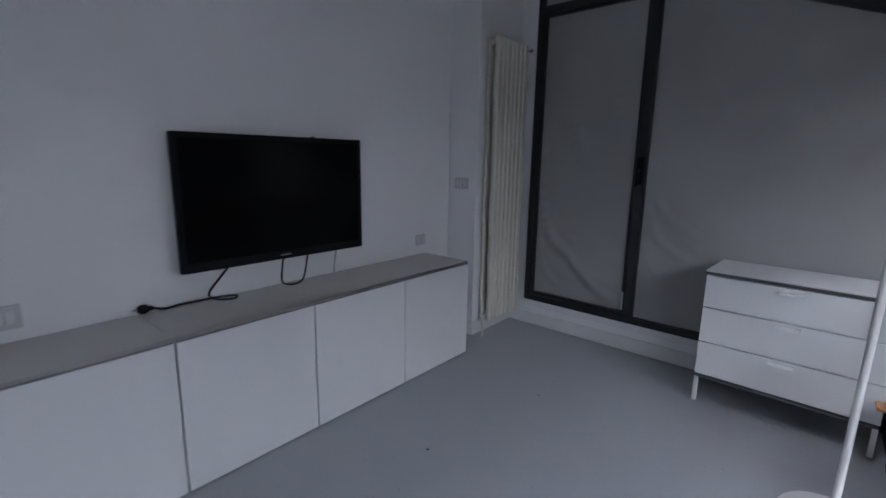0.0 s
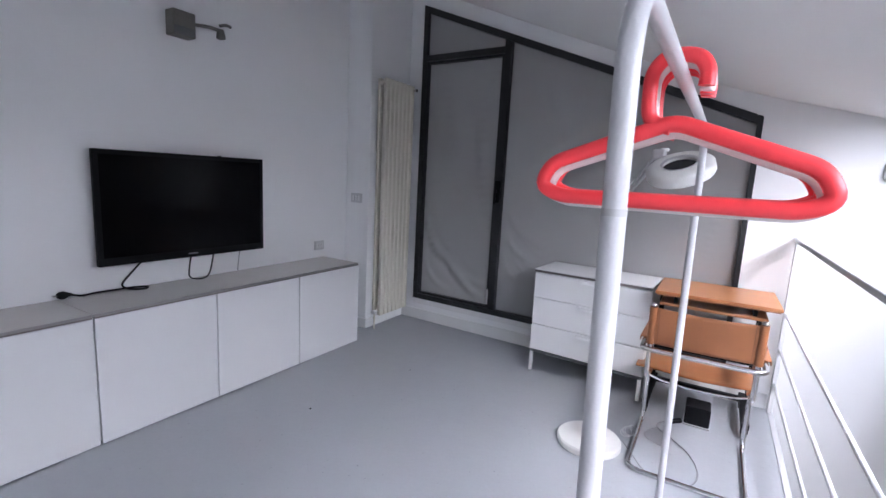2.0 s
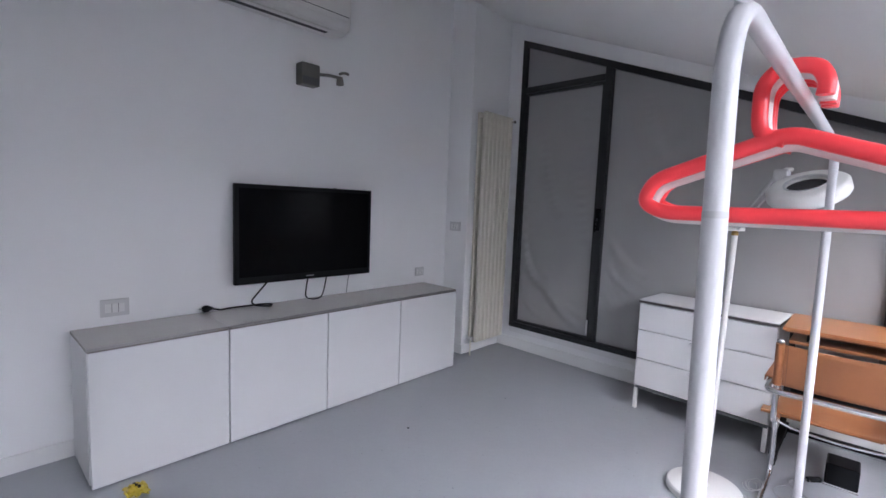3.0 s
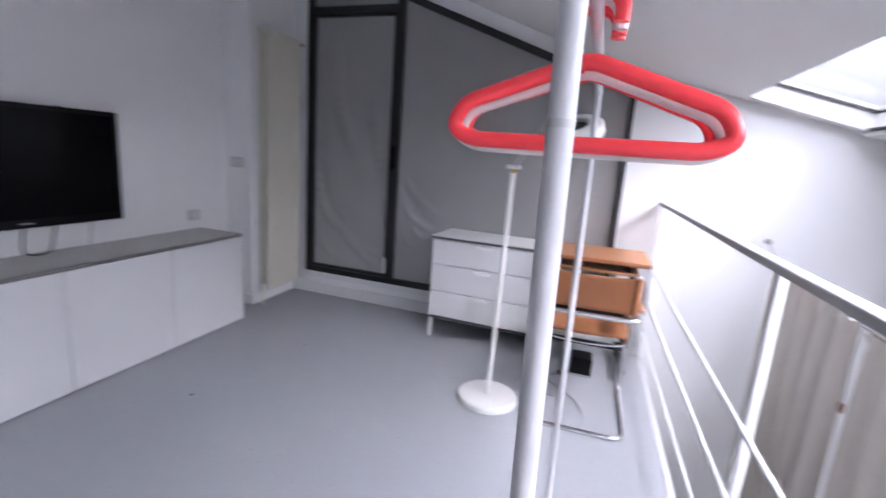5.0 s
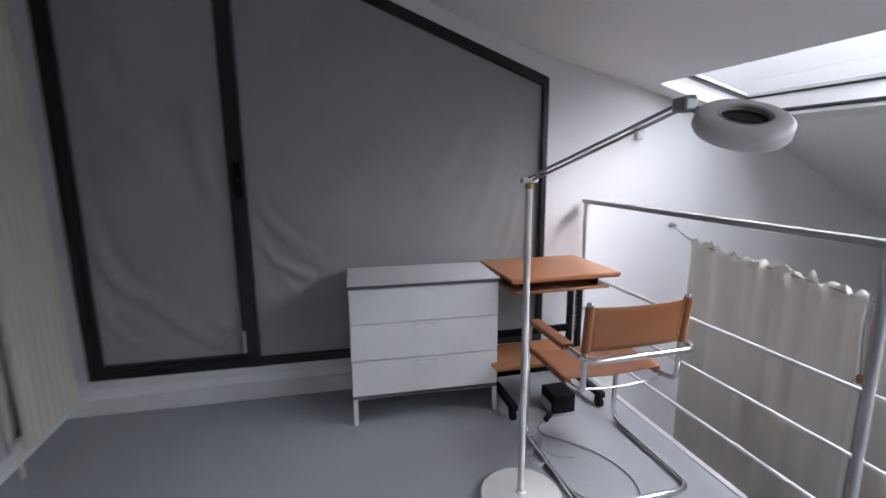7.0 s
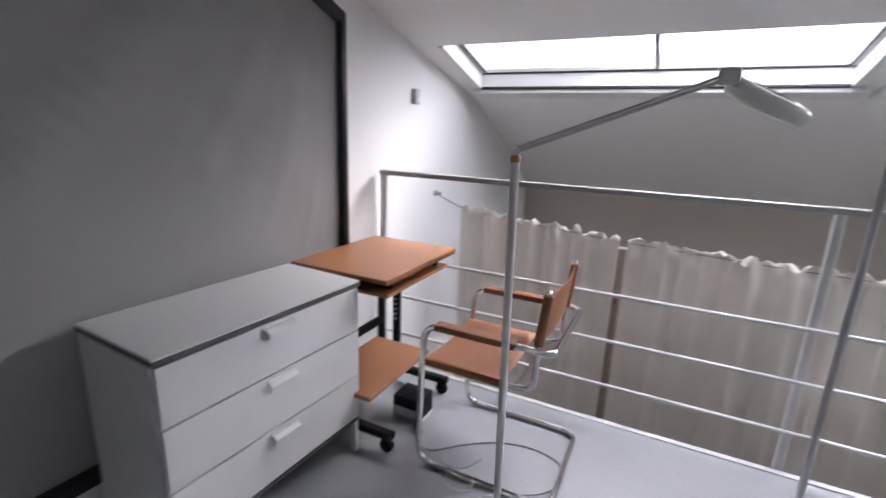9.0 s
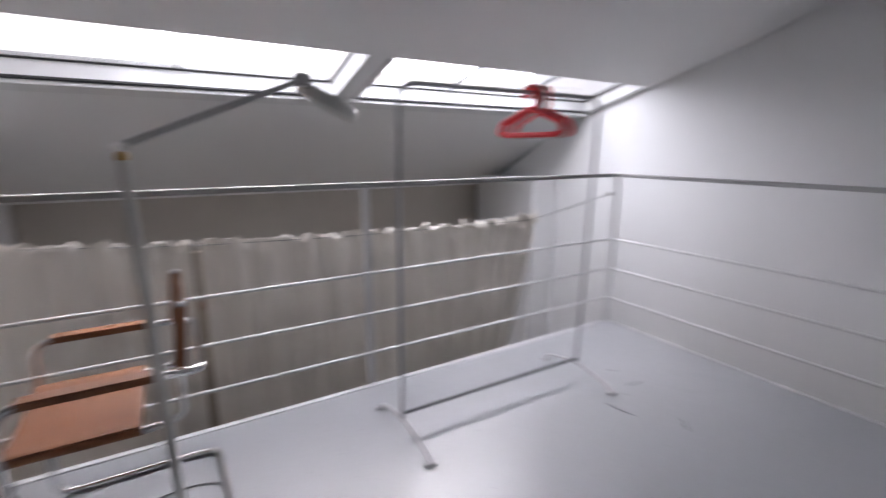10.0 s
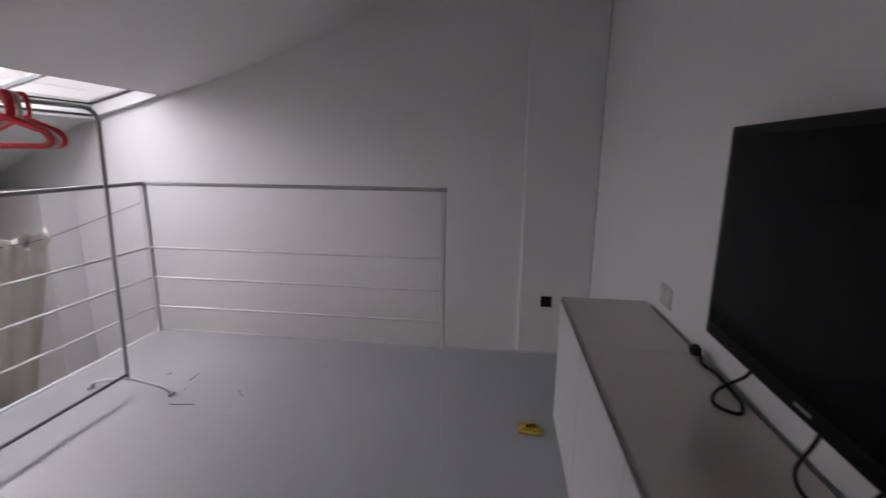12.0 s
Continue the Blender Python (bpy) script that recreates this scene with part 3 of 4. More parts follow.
def build_curtain(y0, y1, seed, label, flare=0.0):
    bm = bmesh.new()
    n = int((y1 - y0) / 0.012)
    top_rows, rows = 26, []
    rnd = random.Random(seed)
    ruffle = [rnd.uniform(0.4, 1.0) for _ in range(60)]
    for j in range(top_rows + 1):
        v = j / top_rows
        drop = 3.0 * v ** 1.7
        row = []
        for i in range(n + 1):
            y = y0 + (y1 - y0) * i / n
            s = (y - y0) * 9.0
            a = ruffle[int(s) % 60] * (1 - s % 1) + ruffle[(int(s) + 1) % 60] * (s % 1)
            ph = y * 2 * math.pi * 5.2 + 2.6 * noise.noise(Vector((y * 2.2, 0, seed))) + 0.6 * v
            depth = (0.010 + 0.008 * min(1, v * 3)) * a
            scallop = 0.014 * abs(math.sin(y * math.pi * 7.0 + seed)) * max(0, 1 - v * 9)
            bunch = 1 + (0.7 + 4.0 * math.exp(-(y - y0) / 0.40) if flare else 0.7)
            crumple = 0.030 * bunch * noise.noise(Vector((y * (26 - 4 * min(bunch - 1, 3)), v * 40, seed))) * max(0, 1 - v * 6)
            sway = 0.012 * noise.noise(Vector((y * 3.0, drop * 1.2, seed + 4)))
            z = wire_z(y) + 0.028 - scallop + crumple - drop
            swing = flare * min(drop, 1.2) * max(0.0, 1 - (y - y0) / 0.9)
            puff = 0.03 * (0.6 + 0.4 * bunch) * noise.noise(Vector((y * 17, v * 30, seed + 9))) * max(0, 1 - v * 4)
            row.append(bm.verts.new((CX + depth * math.sin(ph) + sway + puff, y + 0.006 * math.cos(ph * 2) + swing, z)))
        rows.append(row)
    for A, B in zip(rows, rows[1:]):
        for i in range(n):
            bm.faces.new((A[i], A[i + 1], B[i + 1], B[i]))
    ob = mesh_object("curtain", bm, CURTAIN, smooth=True, origin=(CX, (y0 + y1) / 2, 0.7))
    sol = ob.modifiers.new("thickness", "SOLIDIFY")
    sol.thickness = 0.002
    # small rings hold the scallops on the wire
    k = math.ceil((y0 + 0.03) * 7 + seed / math.pi)
    while (k - seed / math.pi) / 7 < y1 - 0.02:
        y = (k - seed / math.pi) / 7
        loop = [(CX + 0.008 * math.cos(a), y, wire_z(y) + 0.004 + 0.012 * math.sin(a)) for a in (math.pi * q / 6 for q in range(12))]
        part("curtain_ring", tube(loop, 0.0018, 6, True), STEEL, ob, "small steel curtain ring", smooth=True)
        k += 1
    return tagged(ob, label, "curtain", "curtains on the wire")


build_curtain(1.90, 2.87, 3, "cream cotton curtain hanging gathered on a sagging wire")
build_curtain(-0.60, 1.855, 7, "wide cream cotton curtain hanging gathered on a sagging wire", 0.24)


def build_curtain_wire():
    w = thing("curtain_wire", (CX, wall_y(CX), 0.92), "thin sagging curtain wire between two wall hooks", "wire")
    north = wall_y(CX)
    pts = [(CX, y, wire_z(y)) for y in (END_Y + 0.03 + (north - END_Y - 0.06) * i / 40 for i in range(41))]
    part("wire", tube(pts, 0.0022, 6), WIRE, w, smooth=True)
    for y, s in ((north, -1), (END_Y, 1)):
        z = wire_z(y)
        bm = lathe([(0.019, 0), (0.019, 0.006), (0.010, 0.010), (0.008, 0.03), (0.011, 0.034), (0.011, 0.04)], (0, 0, 0),
                   Matrix.Translation((CX, y, z)) @ pose(0, 0, 0, 90 if s < 0 else -90), 16)
        part("hook", bm, STEEL, w, "round steel wall hook", smooth=False)


build_curtain_wire()


def build_cord():
    c = thing("pull_cord", (3.84, 1.88, 0.72), "brown pull cord with a dark wooden knob between the curtains", "cord")
    part("cord", tube(smooth_path([(3.80, 1.878, 0.79), (3.795, 1.882, 0.6), (3.80, 1.872, 0.42)], 6), 0.004, 6), CABLEGREY, c)
    part("knob", lathe([(0.004, 0.03), (0.011, 0.02), (0.013, 0.0), (0.007, -0.016)], (3.80, 1.872, 0.40), n=12), CHERRYEDGE, c, smooth=True)


build_cord()


tagged(mesh_object("wooden_pole", tube([(3.885, 1.878, -2.5), (3.885, 1.878, 0.70)], 0.030, 14), WOODDARK, True, (3.885, 1.878, -2.5)),
       "brown wooden pole showing in the gap between the curtains", "pole")


# ---- low cabinets ----
def build_cabinet(i):
    y0 = 0.6 * i
    y1 = y0 + 0.6
    u = thing("low_cabinet", (0.19, (y0 + y1) / 2, 0), "low cabinet with a plain white push-open door", "cabinet", "row of low cabinets")
    part("plinth", box((0.02, y0 + 0.01, 0.0), (0.355, y1 - 0.01, 0.012)), DARKGAP, u)
    part("body", box((0.0, y0 + 0.001, 0.012), (0.350, y1 - 0.001, 0.6283), 0.002), CABSIDE, u, "pale melamine carcass")
    part("door", box((0.370, y0 + 0.0035, 0.008), (0.388, y1 - 0.0035, 0.626), 0.0025), LACQUER, u, "plain white lacquered push-open door")
    part("grip_rail", box((0.3805, y0 + 0.004, 0.6265), (0.3865, y1 - 0.004, 0.6325), 0.001), GRIP, u, "dark recessed grip rail above the door")
    return u


for i in range(4):
    build_cabinet(i)


def build_worktop(y0, y1):
    w = thing("worktop", (0.19, (y0 + y1) / 2, 0.6285), "thin greige laminate top lying on the low cabinets", "worktop", "tops of the low cabinets")
    part("panel", box((-0.001, y0 + 0.0013, 0.6285), (0.3745, y1 - 0.0013, 0.645), 0.001), CABTOP, w)
    part("edge_strip", box((0.3748, y0 + 0.0015, 0.6285), (0.3800, y1 - 0.0015, 0.6455), 0.001), STEEL, w, "thin metal edge strip")


build_worktop(0.0, 0.6)
build_worktop(0.6, 2.4)


# ---- television and its cables ----
def build_tv():
    y0, y1, z0, z1 = 0.77, 1.752, 0.792, 1.400
    swivel = Matrix.Translation((-0.02, 1.26, 0)) @ Matrix.Rotation(radians(-1.7), 4, "Z") @ Matrix.Translation((0, -1.26, 0))
    t = thing("television", (0.0, (y0 + y1) / 2, z0), "flat black television hung on a wall bracket, switched off", "television")
    part("wall_bracket", box((TV_X, 1.05, 0.95), (0.028, 1.45, 1.25), 0.004), STEEL, t)
    bm = box((0.035, y0 + 0.06, z0 + 0.05), (0.062, y1 - 0.06, z1 - 0.06), 0.012)
    box((0.06, y0, z0), (0.092, y1, z1), 0.006, bm=bm)
    part("housing", turned(bm, swivel), PLASTIC_BLACK, t)
    s = part("screen", turned(box((0.0915, y0 + 0.026, z0 + 0.045), (0.0935, y1 - 0.026, z1 - 0.026)), swivel), SCREEN, t, "glossy black screen")
    mid = (y0 + y1) / 2
    part("maker_mark", turned(box((0.0922, mid - 0.028, z0 + 0.019), (0.0932, mid + 0.028, z0 + 0.027)), swivel), GREYMARK, t, "small pale maker's mark")
    part("sensor", turned(box((0.07, mid + 0.18, z1), (0.085, mid + 0.20, z1 + 0.005), 0.002), swivel), PLASTIC_BLACK, t)


build_tv()


def build_tv_cables():
    c = thing("power_cable", (0.05, 0.62, 0.65), "black power cable with plug lying on the low cabinet", "cable")
    pts = smooth_path([(0.010, 0.655, 0.664), (0.020, 0.70, 0.652), (0.004, 0.76, 0.651), (0.008, 0.85, 0.651), (0.012, 0.93, 0.651), (0.042, 0.995, 0.651),
                       (0.080, 0.985, 0.652), (0.092, 0.945, 0.654), (0.062, 0.895, 0.660), (0.025, 0.885, 0.680), (0.012, 0.94, 0.735), (0.03, 1.02, 0.83)], 8)
    part("lead", tube(pts, 0.0052, 8), RUBBER, c, smooth=True)
    bm = lathe([(0.011, 0.0), (0.019, 0.012), (0.020, 0.03), (0.012, 0.045), (0.007, 0.06)], (0, 0, 0), Matrix.Translation((0.010, 0.598, 0.667)) @ pose(0, 0, 0, -90, 0, -8), 14)
    part("plug", bm, RUBBER, c, "black moulded plug", smooth=True)
    for dx in (-0.009, 0.009):
        part("pin", tube([(0.010 + dx, 0.600, 0.667), (0.010 + dx, 0.582, 0.667)], 0.0024, 8), STEEL, c)
    pts = smooth_path([(0.03, 1.275, 0.82), (0.035, 1.255, 0.74), (0.052, 1.242, 0.672), (0.066, 1.280, 0.651), (0.062, 1.335, 0.6515), (0.042, 1.378, 0.675), (0.022, 1.412, 0.755), (0.02, 1.425, 0.82)], 8)
    ob = mesh_object("aerial_cable", tube(pts, 0.0046, 8), RUBBER, True, (0.05, 1.25, 0.65))
    tagged(ob, "black cable looping below the television", "cable")
    ob = mesh_object("thin_cable", tube([(0.05, 1.60, 0.84), (0.02, 1.602, 0.75), (0.0, 1.604, 0.647)], 0.0028, 6), CABLEGREY, True, (0.05, 1.6, 0.65))
    tagged(ob, "thin grey cable behind the television", "cable")


build_tv_cables()


# ---- fittings on the walls ----
def build_socket(m, w, h, label, kind):
    """A cover plate with its rocker or sockets, facing the pose's z axis."""
    loc = m.translation
    s = thing(kind, loc, label, "socket" if kind == "wall_socket" else "switch")

    def local(a, b, bev):
        bm = box(a, b, bev)
        bmesh.ops.transform(bm, matrix=m, verts=bm.verts[:])
        return bm
    part("plate", local((-w / 2, -h / 2, 0), (w / 2, h / 2, 0.009), 0.003), PLATE, s)
    part("insert", local((-w * 0.34, -h * 0.26, 0.009), (w * 0.34, h * 0.26, 0.013), 0.002), PLATEWHITE, s, "pale modules in the plate")
    for k in (-1, 1):
        part("module_line", local((k * w * 0.115 - 0.001, -h * 0.25, 0.013), (k * w * 0.115 + 0.001, h * 0.25, 0.0138), 0), DARKGAP, s)


FACE_X = pose(0, 0, 0, 90, 0, 90)
build_socket(Matrix.Translation((TV_X, 0.190, 0.728)) @ FACE_X, 0.125, 0.09, "grey rectangular wall socket above the low cabinet", "wall_socket")
build_socket(Matrix.Translation((TV_X, 2.375, 0.738)) @ FACE_X, 0.10, 0.075, "grey rectangular wall socket above the low cabinet", "wall_socket")
build_socket(Matrix.Translation((0.092, 2.69, 1.132)) @ pose(0, 0, 0, 90), 0.12, 0.08, "grey light switch plate on the pilaster", "light_switch")


def build_step_light():
    y = END_Y + 0.10
    s = thing("step_light", (0.305, y, 0.17), "small square black step light on the end wall", "wall light")
    part("housing", box((0.262, y, 0.128), (0.348, y + 0.02, 0.214), 0.005), PLASTIC_BLACK, s)
    part("face", box((0.277, y + 0.02, 0.143), (0.333, y + 0.023, 0.199), 0.002), DARKLENS, s)


build_step_light()


def build_wall_spot():
    s = thing("wall_spotlight", (TV_X, 1.26, 2.126), "dull dark steel wall spotlight with a short jointed arm", "spotlight")
    part("back_box", box((TV_X, 1.20, 2.058), (0.05, 1.33, 2.194), 0.006), DARKSTEEL, s, "square dull steel box")
    part("band", box((0.0495, 1.204, 2.062), (0.0535, 1.326, 2.108), 0.002), BARGREY, s, "darker lower half of the box")
    part("arm", tube(rounded([(0.03, 1.325, 2.141), (0.06, 1.40, 2.146), (0.075, 1.455, 2.141)], 0.02), 0.010, 10), DARKSTEEL, s, smooth=True)
    bm = lathe([(0.006, 0.0), (0.018, 0.004), (0.024, 0.03), (0.026, 0.055), (0.022, 0.055), (0.018, 0.03)], (0, 0, 0), Matrix.Translation((0.075, 1.465, 2.151)) @ pose(0, 0, 0, 200, 25, 0), 18)
    part("lamp_head", bm, DARKSTEEL, s, "small dark steel lamp head", smooth=True)
    part("clip", tube(smooth_path([(0.08, 1.46, 2.166), (0.08, 1.50, 2.181), (0.085, 1.53, 2.176)], 5), 0.009, 8), DARKSTEEL, s, smooth=True)


build_wall_spot()


def build_aircon():
    y0, y1 = 0.66, 1.475
    a = thing("air_conditioner", (TV_X, (y0 + y1) / 2, 2.4070), "ivory split air conditioner high on the wall", "air conditioner")
    outline = [(TV_X, 2.4170), (0.10, 2.4020), (0.155, 2.4170), (0.185, 2.4670), (0.185, 2.6570), (0.16, 2.6870), (TV_X, 2.6870)]
    bm = bmesh.new()
    lo = [bm.verts.new((x, y0, z)) for x, z in outline]
    hi = [bm.verts.new((x, y1, z)) for x, z in outline]
    bm.faces.new(lo)
    bm.faces.new(hi[::-1])
    for i in range(len(outline)):
        j = (i + 1) % len(outline)
        bm.faces.new((lo[i], hi[i], hi[j], lo[j]))
    bmesh.ops.bevel(bm, geom=bm.edges[:], offset=0.008, segments=2, affect="EDGES")
    part("housing", bm, ACWHITE, a)
    part("outlet_slot", box((0.06, y0 + 0.05, 2.4030), (0.105, y1 - 0.12, 2.4095)), DARKGAP, a, "dark air outlet slot")
    part("flap", box((0.108, y0 + 0.05, 2.3990), (0.15, y1 - 0.12, 2.4060), 0.002), ACWHITE, a)
    part("panel_line", box((0.1845, y0 + 0.02, 2.4970), (0.1865, y1 - 0.02, 2.5010)), DARKGAP, a)


build_aircon()


def build_radiator():
    r = thing("radiator", (0.27, 2.9, 0.10), "tall cream tubular radiator beside the window", "radiator")
    y0, y1, z0, z1 = 2.750, 3.145, 0.115, 2.12
    n = 7
    for i in range(n):
        y = y0 + 0.026 + (y1 - y0 - 0.052) * i / (n - 1)
        bm = box((0.298, y - 0.0255, z0), (0.335, y + 0.0255, z1), 0.010, 3)
        box((0.238, y - 0.0255, z0), (0.262, y + 0.0255, z1), 0.008, 2, bm=bm)
        part("column", bm, RADIATOR, r)
    for z in (z0 + 0.02, z1 - 0.06):
        part("header", tube([(0.28, y0 + 0.004, z + 0.02), (0.28, y1 - 0.004, z + 0.02)], 0.017, 12), RADIATOR, r, smooth=True)
    for z in (0.35, 1.9):
        part("wall_bracket", box((0.22, 2.90, z), (0.27, 2.93, z + 0.03), 0.003), TRIM, r)
    part("valve", lathe([(0.012, 0), (0.012, 0.03), (0.018, 0.032), (0.018, 0.055), (0.010, 0.06)], (0, 0, 0), Matrix.Translation((0.30, y0 - 0.005, 0.155)) @ pose(0, 0, 0, 90), 14), PLATEWHITE, r, "white valve cap", smooth=False)
    part("pipe", tube([(0.30, y0 - 0.035, 0.15), (0.30, y0 - 0.035, 0.0)], 0.007, 10), RADIATOR, r, smooth=True)
    part("air_vent", lathe([(0.008, 0), (0.008, 0.02), (0.013, 0.022), (0.013, 0.035)], (0, 0, 0), Matrix.Translation((0.335, y1 - 0.02, z1 - 0.04)) @ pose(0, 0, 0, 0, 90, 0), 12), CHROME, r, "shiny air vent")


build_radiator()


def build_wall_sensor():
    x, z = 3.53, 1.50
    s = thing("wall_sensor", (x, wall_y(x), z), "small white sensor box on the wall", "sensor")
    y = wall_y(x)
    part("case", box((x - 0.026, y - 0.032, z - 0.043), (x + 0.026, y + 0.002, z + 0.043), 0.006), PLATE, s)
    part("lens", box((x - 0.016, y - 0.036, z - 0.03), (x + 0.016, y - 0.032, z + 0.0), 0.002), PLATEWHITE, s)


build_wall_sensor()


# ---- chest of drawers ----
def build_dresser():
    x0, x1, y0, y1 = 1.711, 2.475, 2.716, 3.100
    stand = Matrix.Translation((2.09, 2.716, 0)) @ Matrix.Rotation(radians(-3.4), 4, "Z") @ Matrix.Translation((-2.09, -2.716, 0))
    d = thing("chest_of_drawers", ((x0 + x1) / 2, (y0 + y1) / 2, 0), "white chest of three drawers on slim white legs", "chest")
    part("body", turned(box((x0, y0 + 0.02, 0.157), (x1, y1, 0.726), 0.003), stand), LACQUER, d)
    part("top_line", turned(box((x0 - 0.003, y0 - 0.004, 0.7262), (x1 + 0.003, y1 - 0.002, 0.7415), 0.001), stand), EDGEDARK, d, "dark grey edge band under the top")
    part("top_panel", turned(box((x0 - 0.002, y0 - 0.003, 0.7418), (x1 + 0.002, y1, 0.749), 0.002), stand), LACQUER, d)
    zs = (0.162, 0.352, 0.546, 0.724)
    for z0, z1 in zip(zs, zs[1:]):
        f = part("drawer", turned(box((x0 + 0.004, y0, z0 + 0.003), (x1 - 0.004, y0 + 0.018, z1 - 0.003), 0.002), stand), LACQUER, d)
        lip = ((0, -0.014), (-0.012, -0.015), (-0.026, -0.026), (-0.027, -0.040), (-0.0235, -0.040), (-0.0225, -0.028), (-0.011, -0.0185), (0, -0.018))
        bm = prism([(y0 + dy, z1 + dz) for dy, dz in lip], "x", 2.036, 2.142)
        part("handle", turned(bm, stand), LACQUER, f, "small white bent-metal pull")
    part("base_rail", turned(box((x0 + 0.005, y0 + 0.004, 0.143), (x1 - 0.005, y1 - 0.02, 0.156), 0.002), stand), BARGREY, d, "dark grey underframe")
    for x in (x0 + 0.003, x1 - 0.025):
        for y in (y0 + 0.006, y1 - 0.03):
            part("leg", turned(box((x, y, 0.0), (x + 0.022, y + 0.022, 0.143), 0.002), stand), LAMPWHITE, d)


build_dresser()


# ---- computer desk ----
def build_desk():
    d = thing("computer_desk", (2.8, 2.8, 0), "small cherry-veneer computer desk on a dark steel castor frame", "desk")
    part("desktop", box((2.50, 2.585, 0.737), (3.115, 3.065, 0.757), 0.004), CHERRY, d, "cherry veneer top")
    part("top_edge", box((2.51, 2.583, 0.733), (3.105, 3.06, 0.7365)), CHERRYEDGE, d)
    part("keyboard_tray", box((2.53, 2.60, 0.672), (3.06, 2.95, 0.688), 0.003), CHERRY, d, "pull-out keyboard tray")
    for x in (2.60, 2.99):
        part("tray_runner", box((x, 2.63, 0.6885), (x + 0.02, 3.02, 0.7325)), PLASTIC_BLACK, d)
    for y in (2.865, 2.962):
        part("post", box((3.04, y, 0.095), (3.07, y + 0.034, 0.733), 0.003), RUBBER, d, "dark perforated steel post")
    part("post", box((2.50, 2.95, 0.095), (2.53, 2.985, 0.733), 0.003), RUBBER, d)
    for k in range(14):
        part("slot", box((3.0385, 2.875, 0.34 + 0.027 * k), (3.0398, 2.887, 0.352 + 0.027 * k)), PLATE, d)
    part("lower_shelf", box((2.44, 2.62, 0.262), (2.93, 2.925, 0.280), 0.003), CHERRY, d, "cherry veneer lower shelf")
    part("back_rail", box((2.531, 2.962, 0.30), (3.039, 2.98, 0.345), 0.003), PLASTIC_BLACK, d)
    for x in (2.52, 3.03):
        leg = part("foot", box((x - 0.02, 2.56, 0.062), (x + 0.02, 3.04, 0.095), 0.006), RUBBER, d, "dark steel foot")
        for y in (2.59, 3.01):
            bm = lathe([(0.016, -0.014), (0.029, -0.012), (0.03, 0.0), (0.029, 0.012), (0.016, 0.014)], (0, 0, 0), Matrix.Translation((x, y, 0.03)) @ pose(0, 0, 0, 0, 90, 0), 18)
            part("castor", bm, RUBBER, leg, "black twin castor", smooth=True)
            part("castor_fork", box((x - 0.018, y - 0.012, 0.03), (x + 0.018, y + 0.02, 0.063), 0.004), PLASTIC_BLACK, leg)
    part("cross_rail", box((2.54, 2.93, 0.07), (3.01, 2.965, 0.10), 0.003), PLASTIC_BLACK, d)


build_desk()


def build_adapter():
    a = thing("power_unit", (2.80, 2.60, 0), "small black power unit with a pale side standing on the floor", "power unit")
    part("case", box((2.735, 2.555, 0.012), (2.865, 2.70, 0.118), 0.008), PLASTIC_BLACK, a)
    part("base_rim", box((2.732, 2.551, 0.004), (2.868, 2.703, 0.012), 0.003), LAMPGREY, a, "pale rim round the base")
    part("side_panel", box((2.731, 2.575, 0.022), (2.736, 2.69, 0.066), 0.002), PLATE, a, "pale grey side panel")
    for x in (2.75, 2.85):
        part("foot", lathe([(0.008, 0), (0.008, 0.005)], (x, 2.58, 0), n=10), RUBBER, a)


build_adapter()


def build_floor_cable():
    c = thing("lamp_cable", (2.6, 2.3, 0), "thin grey cable curling over the floor below the chair", "cable")
    pts = smooth_path([(2.68, 2.53, 0.012), (2.62, 2.49, 0.006), (2.615, 2.42, 0.005), (2.70, 2.33, 0.005), (2.79, 2.21, 0.005), (2.83, 2.06, 0.005), (2.80, 1.94, 0.005),
                       (2.70, 1.90, 0.005), (2.60, 1.95, 0.005), (2.53, 2.06, 0.005), (2.49, 2.12, 0.005), (2.47, 2.14, 0.012)], 8)
    part("lead", tube(pts, 0.0035, 6), CABLEGREY, c, smooth=True)
    part("plug", tube([(2.675, 2.52, 0.016), (2.72, 2.56, 0.018)], 0.014, 10), RUBBER, c, "black plug", smooth=True)
    pts = smooth_path([(2.60, 2.40, 0.005), (2.56, 2.33, 0.005), (2.58, 2.26, 0.005), (2.66, 2.22, 0.005)], 6)
    ob = mesh_object("thin_wire", tube(pts, 0.0022, 6), CABLEGREY, True, (2.6, 2.3, 0))
    tagged(ob, "short thin grey wire on the floor", "wire")
    rnd = random.Random(3)
    pts = []
    for k in range(46):
        a, r = k * 0.62, 0.030 + 0.012 * rnd.random()
        pts.append((2.475 + r * math.cos(a) * 0.8 + 0.0006 * k, 2.245 + r * math.sin(a) * 1.5, 0.006 + 0.0006 * k + 0.006 * rnd.random()))
    ob = mesh_object("wire_coil", tube(smooth_path(pts, 3), 0.0013, 5), PLATE, True, (2.48, 2.25, 0))
    tagged(ob, "small tangle of thin pale wire on the floor", "wire")


build_floor_cable()


